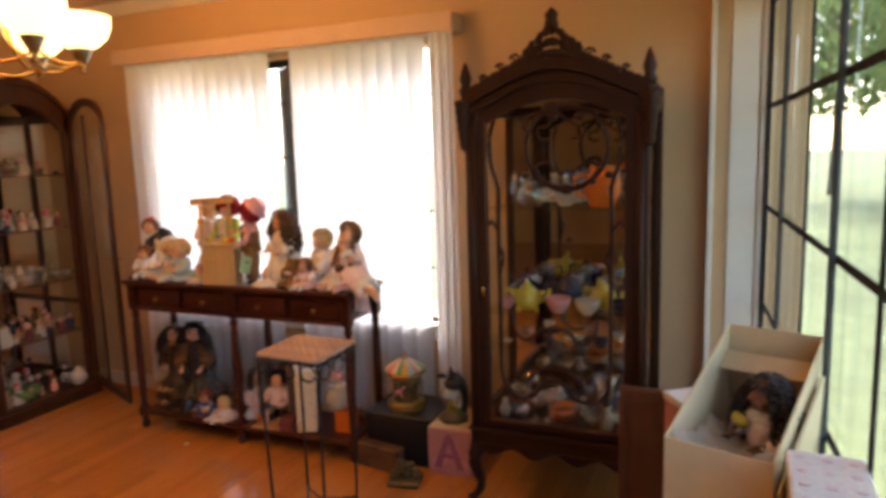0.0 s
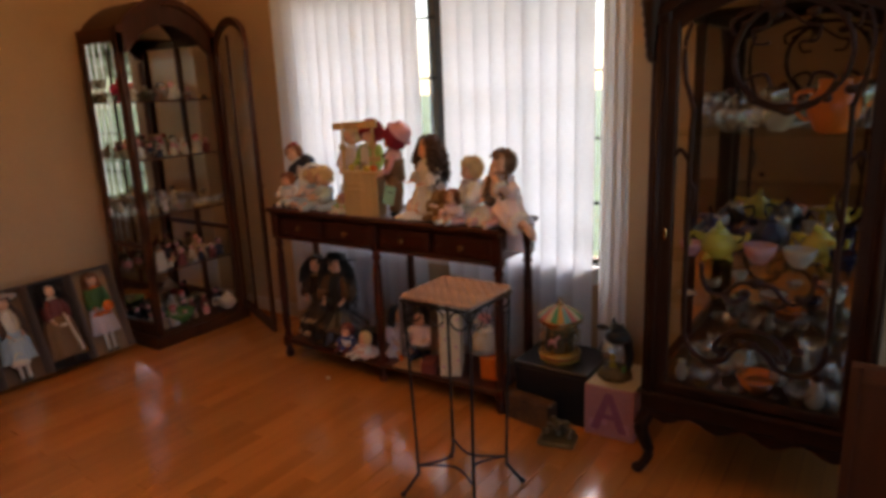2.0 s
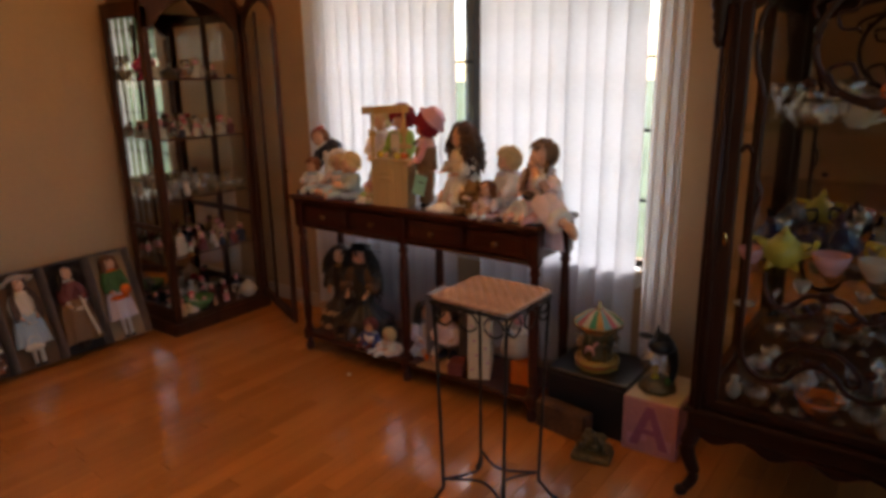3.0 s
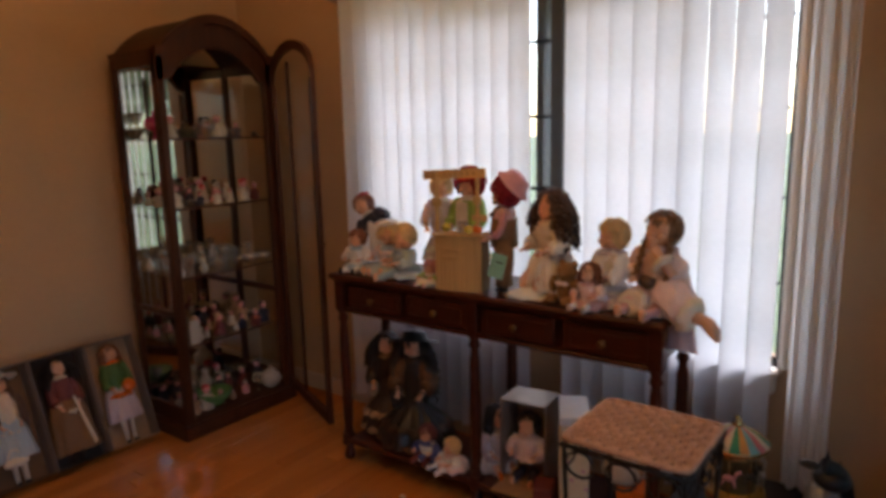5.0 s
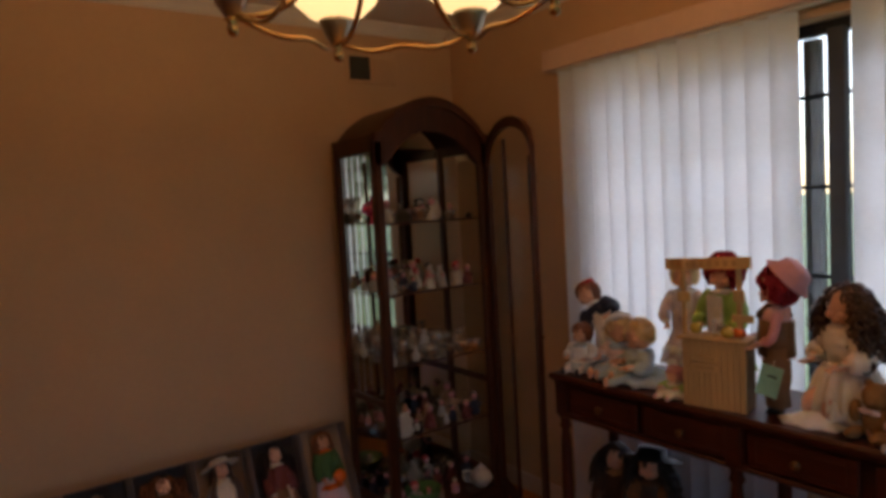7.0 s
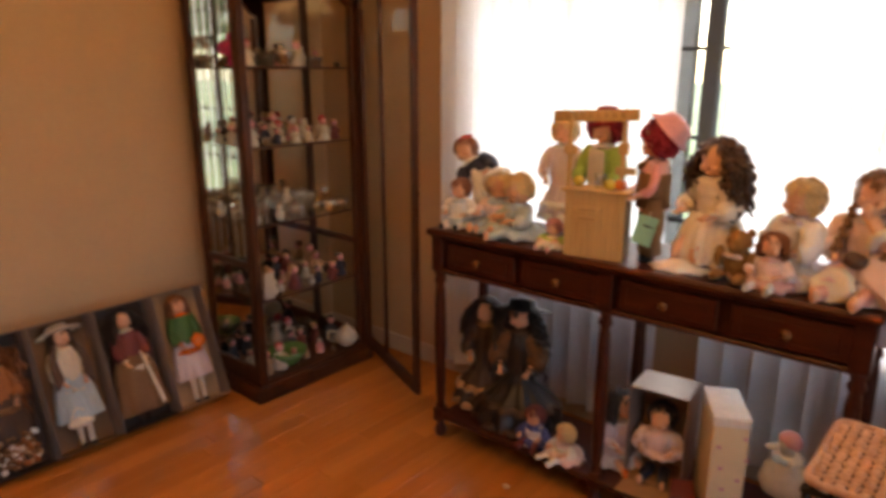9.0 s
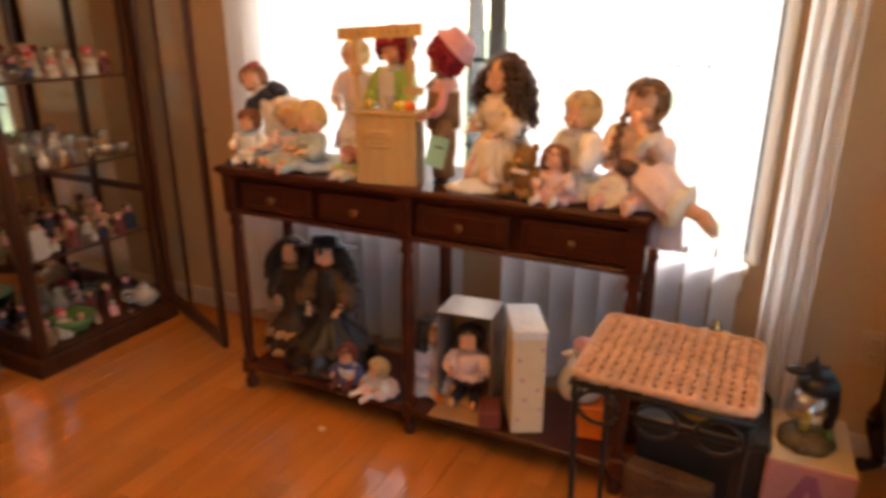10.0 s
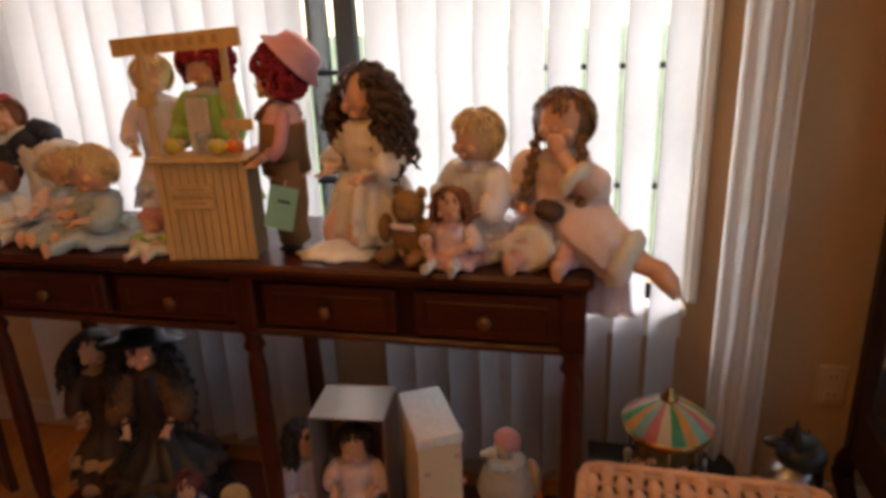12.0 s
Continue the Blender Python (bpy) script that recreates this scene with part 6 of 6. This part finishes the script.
for i in range(3):
    for j in range(5):
        x, y = -0.043 + 0.043 * i, -0.11 + 0.055 * j
        part("print_heart", M(FAINTPINK).lathe([(0.008, 0.911), (0.007, 0.9118), (0.0, 0.912)], (x, y, 0), n=10, sx=1.2), hb)

# ---------------------------------------------------------------- what the cabinets hold
rk = random.Random(33)


def lathe_data(name, material, profile, n=14):
    return M(material).lathe(profile, n=n).data(name)


def figure_data(body_m, head_m, hat_m):
    f = M(body_m).lathe([(0.022, 0), (0.024, 0.006), (0.016, 0.03), (0.012, 0.045), (0.006, 0.052)], n=14, ruffle=0.06, waves=6)
    f.use(head_m).ball((0, 0, 0.064), 0.013, n=10, rings=7)
    f.use(hat_m).ball((0, 0.004, 0.070), (0.0145, 0.013, 0.011), n=10, rings=6)
    for s in (-1, 1):
        f.use(body_m).tube([(s * 0.012, 0, 0.046), (s * 0.022, -0.006, 0.034), (s * 0.012, -0.016, 0.030)], 0.0045, n=6)
    return f.data("figurine")


FIGS = [figure_data(*c) for c in ((CHINAWHITE, BLUSH, TAN), (BLUSH, CHINAWHITE, BRONZE), (MAROON, BLUSH, TAN), (NAVY, BLUSH, BRONZE), (CHINAWHITE, BLUSH, RED), (TAN, BLUSH, BROWN))]
FIGLAB = ("white porcelain figurine", "pink porcelain lady figurine", "maroon and tan porcelain figurine", "dark blue porcelain figurine", "white figurine with a red cap", "tan porcelain figurine with brown hair")
GLASSES = [
    ("wine_glass", "clear stemmed cut glass", lathe_data("wine_glass", CRYSTAL, [(0.02, 0), (0.019, 0.003), (0.004, 0.006), (0.004, 0.04), (0.018, 0.055), (0.021, 0.085), (0.019, 0.085), (0.015, 0.056), (0, 0.05)])),
    ("crystal_bowl", "small cut glass bowl", lathe_data("crystal_bowl", CRYSTAL, [(0.018, 0), (0.02, 0.005), (0.035, 0.03), (0.04, 0.045), (0.036, 0.045), (0.02, 0.012), (0, 0.008)])),
    ("small_vase", "small white glazed vase", lathe_data("small_vase", CHINAWHITE, [(0.014, 0), (0.022, 0.015), (0.024, 0.035), (0.01, 0.06), (0.014, 0.075), (0.01, 0.075), (0, 0.06)])),
    ("trinket_box", "round bronze trinket box", lathe_data("trinket_box", BRONZE, [(0.025, 0), (0.026, 0.022), (0.028, 0.024), (0.02, 0.034), (0.004, 0.038), (0.005, 0.044), (0, 0.046)])),
]


def teapot_data(m, star=False):
    p = M(m)
    p.lathe([(0.03, 0), (0.034, 0.004), (0.055, 0.03), (0.058, 0.05), (0.045, 0.078), (0.028, 0.088), (0.03, 0.092), (0.018, 0.102), (0.006, 0.106), (0.009, 0.116), (0, 0.12)], n=20)
    p.tube(bez([(0.05, 0, 0.035), (0.08, 0, 0.05), (0.09, 0, 0.085)], 5), [0.013, 0.012, 0.011, 0.010, 0.010, 0.009, 0.009, 0.008, 0.008, 0.008, 0.008], n=8)
    p.tube(bez([(-0.045, 0, 0.075), (-0.088, 0, 0.08), (-0.09, 0, 0.04), (-0.05, 0, 0.025)], 5), 0.006, n=8)
    if star:
        for k in range(5):
            a = math.pi / 2 + 2 * math.pi * k / 5
            p.lathe([(0.014, 0.0), (0.008, 0.018), (0, 0.03)], m=Matrix.Translation((0.05 * math.cos(a), -0.03, 0.055 + 0.05 * math.sin(a))) @ Matrix.Rotation(math.pi / 2 - a, 4, 'Y'), n=8)
    return p.data("teapot")


# curio: rows on every shelf, front to back
for si, z in enumerate((0.0865,) + tuple(q + 0.0038 for q in sorted(CSH))):
    for row, xf in enumerate((-3.735, -3.86, -3.99)):
        n = (7, 8, 8, 7, 6)[si]
        for k in range(n):
            y = 2.325 + 0.55 * (k + 0.5) / n + rk.uniform(-0.012, 0.012)
            x = xf + rk.uniform(-0.02, 0.02)
            sc_ = rk.uniform(0.65, 1.6)
            if si in (2,) or (si in (4,) and rk.random() < 0.5):
                nm, lab, dat = rk.choice(GLASSES[:3])
            elif rk.random() < 0.25:
                nm, lab, dat = rk.choice(GLASSES)
            else:
                q = rk.randrange(6)
                nm, lab, dat = "figurine", FIGLAB[q], FIGS[q]
            o = solo(nm, dat, lab + " on a curio shelf", "figurine" if nm == "figurine" else "glassware", (x, y, z), rk.uniform(40, 140), "pieces in the curio cabinet")
            o.scale = (sc_, sc_, sc_)
solo("teapot", teapot_data(CHINAWHITE), "white teapot with a yellow flower in the curio", "teapot", (-3.71, 2.83, 0.0865), 60)
solo("glass_bowl", lathe_data("glass_bowl", SAGE, [(0.04, 0), (0.05, 0.01), (0.085, 0.05), (0.092, 0.075), (0.086, 0.075), (0.045, 0.014), (0, 0.012)], 24), "green glass bowl at the bottom of the curio", "bowl", (-3.75, 2.50, 0.0865), 0)
solo("card_sign", M(CHINAWHITE).box((0, 0, 0.06), (0.05, 0.004, 0.12), bevel=0.001), "small white card standing on the shelf", "card", (-3.70, 2.39, 0.4468), 80)
solo("glass_flower", M(MAGENTA).ball((0, 0, 0.07), (0.05, 0.05, 0.035)).ball((0.02, 0.01, 0.11), (0.03, 0.03, 0.03)).lathe([(0.03, 0), (0.012, 0.01), (0.01, 0.05)]), "magenta glass flower ornament", "ornament", (-3.80, 2.345, 1.4408))

# china cabinet
SMALLS = [
    ("cup", "small white porcelain cup", lathe_data("cup", CHINAWHITE, [(0.014, 0), (0.015, 0.004), (0.026, 0.02), (0.03, 0.042), (0.027, 0.042), (0.02, 0.018), (0, 0.008)])),
    ("cup", "small dark blue cup", lathe_data("cup", COBALT, [(0.014, 0), (0.015, 0.004), (0.026, 0.02), (0.03, 0.042), (0.027, 0.042), (0.02, 0.018), (0, 0.008)])),
    ("saucer", "white saucer", lathe_data("saucer", CHINAWHITE, [(0.02, 0), (0.022, 0.003), (0.045, 0.010), (0.045, 0.013), (0.02, 0.006), (0, 0.005)])),
    ("crystal_bowl", "small cut glass bowl", GLASSES[1][2]),
    ("wine_glass", "clear stemmed cut glass", GLASSES[0][2]),
]
for z, picks, high in ((0.6738, (2, 3, 0, 1, 2, 3, 1, 0), 0.9), (0.8238, (0, 4, 1, 3, 4, 0, 4, 1), 1.3), (1.2638, (4, 3, 0, 4, 2, 4, 3, 4), 1.5)):
    for k, q in enumerate(picks):
        nm, lab, dat = SMALLS[q]
        o = solo(nm, dat, lab + " on a cabinet shelf", "cup" if nm == "cup" else "glassware", (-0.73 + 0.067 * k + rk.uniform(-0.01, 0.01), (2.88 if z > 0.7 else 2.62 + 0.12 * (k % 3)) + rk.uniform(-0.015, 0.015), z), rk.uniform(0, 360), "small pieces in the china cabinet")
        sc_ = high * rk.uniform(0.85, 1.15)
        o.scale = (sc_, sc_, sc_)


def pot(m, x, y, z, rz, s, lab, star=False):
    o = solo("teapot", teapot_data(m, star), lab, "teapot", (x, y, z), rz, "teapots in the china cabinet")
    o.scale = (s, s, s)


pot(YELLOW, -0.63, 2.63, 0.8238, 10, 1.05, "yellow star-shaped teapot on a glass shelf", True)
pot(YELLOW, -0.325, 2.72, 0.8238, -20, 1.0, "yellow star-shaped teapot on a glass shelf", True)
pot(COBALT, -0.49, 2.80, 0.8238, 30, 1.1, "dark blue glazed teapot on a glass shelf")
pot(COBALT, -0.70, 2.82, 0.8238, 150, 1.0, "dark blue glazed teapot on a glass shelf")
pot(CRYSTAL, -0.60, 2.62, 1.2638, 170, 1.1, "clear glass teapot on a glass shelf")
for x, y, z, m, s, lab in ((-0.49, 2.60, 0.8238, BLUSH, 1.3, "red and white porcelain bowl"), (-0.37, 2.60, 0.8238, CHINAWHITE, 1.25, "white porcelain cup"), (-0.24, 2.62, 0.8238, COBALT, 1.2, "dark blue porcelain cup"), (-0.72, 2.62, 0.8238, BLUSH, 1.0, "pink porcelain cup"), (-0.48, 2.70, 1.2638, CHINAWHITE, 1.5, "white porcelain bowl")):
    o = solo("bowl", lathe_data("bowl", m, [(0.018, 0), (0.02, 0.004), (0.036, 0.025), (0.042, 0.05), (0.039, 0.05), (0.03, 0.024), (0, 0.008)], 20), lab + " on a glass shelf", "bowl", (x, y, z), 0, "cups and bowls in the china cabinet")
    o.scale = (s, s, s)
jug = M(ORANGE).lathe([(0.04, 0), (0.05, 0.01), (0.075, 0.06), (0.07, 0.11), (0.045, 0.14), (0.05, 0.165), (0.044, 0.165), (0.03, 0.13), (0, 0.12)], n=20).tube(bez([(-0.06, 0, 0.13), (-0.11, 0, 0.12), (-0.10, 0, 0.06), (-0.07, 0, 0.04)], 5), 0.008, n=8)
solo("jug", jug, "orange glazed jug on a glass shelf", "jug", (-0.315, 2.62, 1.2638), 20)
for k in range(27):
    x = -0.75 + 0.57 * (k % 9 + 0.5) / 9 + rk.uniform(-0.012, 0.012)
    y = 2.56 + 0.12 * (k // 9) + rk.uniform(-0.02, 0.02)
    nm, lab, dat = GLASSES[(2, 1, 0, 0, 1, 0, 1)[k % 7]]
    o = solo(nm, dat, lab + " in the china cabinet", "glassware", (x, y, 0.3555), rk.uniform(0, 360), "glassware in the china cabinet")
    sc_ = rk.uniform(0.95, 1.5)
    o.scale = (sc_, sc_, sc_)
solo("vase", lathe_data("vase", CRYSTAL, [(0.035, 0), (0.04, 0.01), (0.03, 0.06), (0.04, 0.16), (0.055, 0.21), (0.05, 0.21), (0.035, 0.16), (0, 0.05)], 18), "tall clear glass vase at the cabinet's bottom", "vase", (-0.30, 2.62, 0.3555), 0)
solo("bowl", lathe_data("bowl", ORANGE, [(0.03, 0), (0.05, 0.02), (0.07, 0.06), (0.066, 0.06), (0.04, 0.02), (0, 0.012)], 20), "orange bowl at the cabinet's bottom", "bowl", (-0.47, 2.60, 0.3555), 0)

# ---------------------------------------------------------------- outside
lawn = Mesh().use(GRASS)
lawn.v = [Vector((x * 150, y * 150, -0.35)) for x, y in ((-1, -1), (1, -1), (1, 1), (-1, 1))]
lawn.face((0, 1, 2, 3))
solo("ground", lawn, "pale green lawn outside the windows", "ground", kind="structure")
rt = random.Random(11)


def tree(x, y, h, spread):
    t = thing("tree", "leafy green tree standing on the lawn", "tree", (x, y, -0.35), group="trees outside")
    tr = M(BARK).tube(bez([(0, 0, 0), (0.05, 0.03, h * 0.3), (-0.04, 0.05, h * 0.6), (0.02, 0, h * 0.9)], 4), [0.16 - 0.13 * i / 12 for i in range(13)], n=8)
    for k in range(7):
        a, z = rt.uniform(0, 6.28), h * rt.uniform(0.35, 0.75)
        tr.tube([(0, 0, z), (spread * 0.4 * math.cos(a), spread * 0.4 * math.sin(a), z + 0.4), (spread * 0.75 * math.cos(a), spread * 0.75 * math.sin(a), z + 0.9)], [0.05, 0.035, 0.015], n=6)
    part("trunk", tr, t)
    cr = Mesh().use(LEAF)
    for k in range(3600):
        a, b, r = rt.uniform(0, 6.28), rt.uniform(-1, 1), rt.uniform(0.35, 1) ** 0.6
        lump = 1 + 0.25 * math.sin(3 * a + 2 * b) + 0.15 * math.sin(7 * a)
        c = Vector((spread * lump * r * math.cos(a) * math.sqrt(1 - b * b), spread * lump * r * math.sin(a) * math.sqrt(1 - b * b), h * 0.68 + h * 0.36 * r * b))
        e = Euler((rt.uniform(0, 3), rt.uniform(0, 3), rt.uniform(0, 6))).to_matrix()
        o, s = len(cr.v), rt.uniform(0.10, 0.24)
        cr.v += [c + e @ Vector(q) * s for q in ((-1, 0, 0), (0, -0.5, 0.1), (1, 0, 0), (0, 0.5, 0.1))]
        cr.face((o, o + 1, o + 2, o + 3))
    part("crown", cr, t)


for x, y, h, s in ((9.5, 16.0, 7.0, 2.8), (5.2, 18.0, 7.5, 3.0), (14, 12, 7, 3), (7.5, 27, 9, 4.0), (3.6, 26.0, 8.0, 3.0), (13, 22, 9, 3.8)):
    tree(x, y, h, s)
# ---------------------------------------------------------------- floor strips
PW = 0.0762
rf = random.Random(9)
lengths = (0.45, 0.62, 0.80, 0.98, 1.2)


def strip_mesh(length):
    m = Mesh().use(OAK)
    b, w, l = 0.0012, PW / 2 - 0.0004, length / 2 - 0.0006
    m.v = [Vector((sx * w, sy * l, -0.0065)) for sx, sy in ((-1, -1), (1, -1), (1, 1), (-1, 1))]
    m.v += [Vector((sx * w, sy * l, -b)) for sx, sy in ((-1, -1), (1, -1), (1, 1), (-1, 1))]
    m.v += [Vector((sx * (w - b), sy * (l - b), 0)) for sx, sy in ((-1, -1), (1, -1), (1, 1), (-1, 1))]
    for k in range(4):
        j = (k + 1) % 4
        m.face((k, j, 4 + j, 4 + k))
        m.face((4 + k, 4 + j, 8 + j, 8 + k))
    m.face((8, 9, 10, 11))
    return m


strip_data = {L: strip_mesh(L).data("floor_strip") for L in lengths}
floor_ob = bpy.data.objects["floor"]
rest = Mesh().use(OAK)
count = 0
x = XW + PW / 2
while x < XE + 0.24:
    y = YN
    first = True
    limit = YS - 2.18 if -2.90 < x < -0.25 else YS + 0.002
    while y > limit + 0.004:
        L = rf.choice(lengths)
        if first:
            y += rf.uniform(0, 0.08)
            first = False
        if y - L < limit:
            L = y - limit
        cy = y - L / 2
        if cy > 0.75 and count < 300 and L in strip_data:
            s = new("floor_strip", strip_data[L])
            s.parent = floor_ob
            s.location = (x, cy, rf.uniform(-0.0003, 0.0003))
            count += 1
        else:
            o = len(rest.v)
            src = strip_mesh(L)
            rest.v += [p + Vector((x, cy, 0)) for p in src.v]
            for f in src.f:
                rest.face([o + k for k in f])
        y -= L
    x += PW
part("floor_strips", rest, floor_ob, kind="stuff")
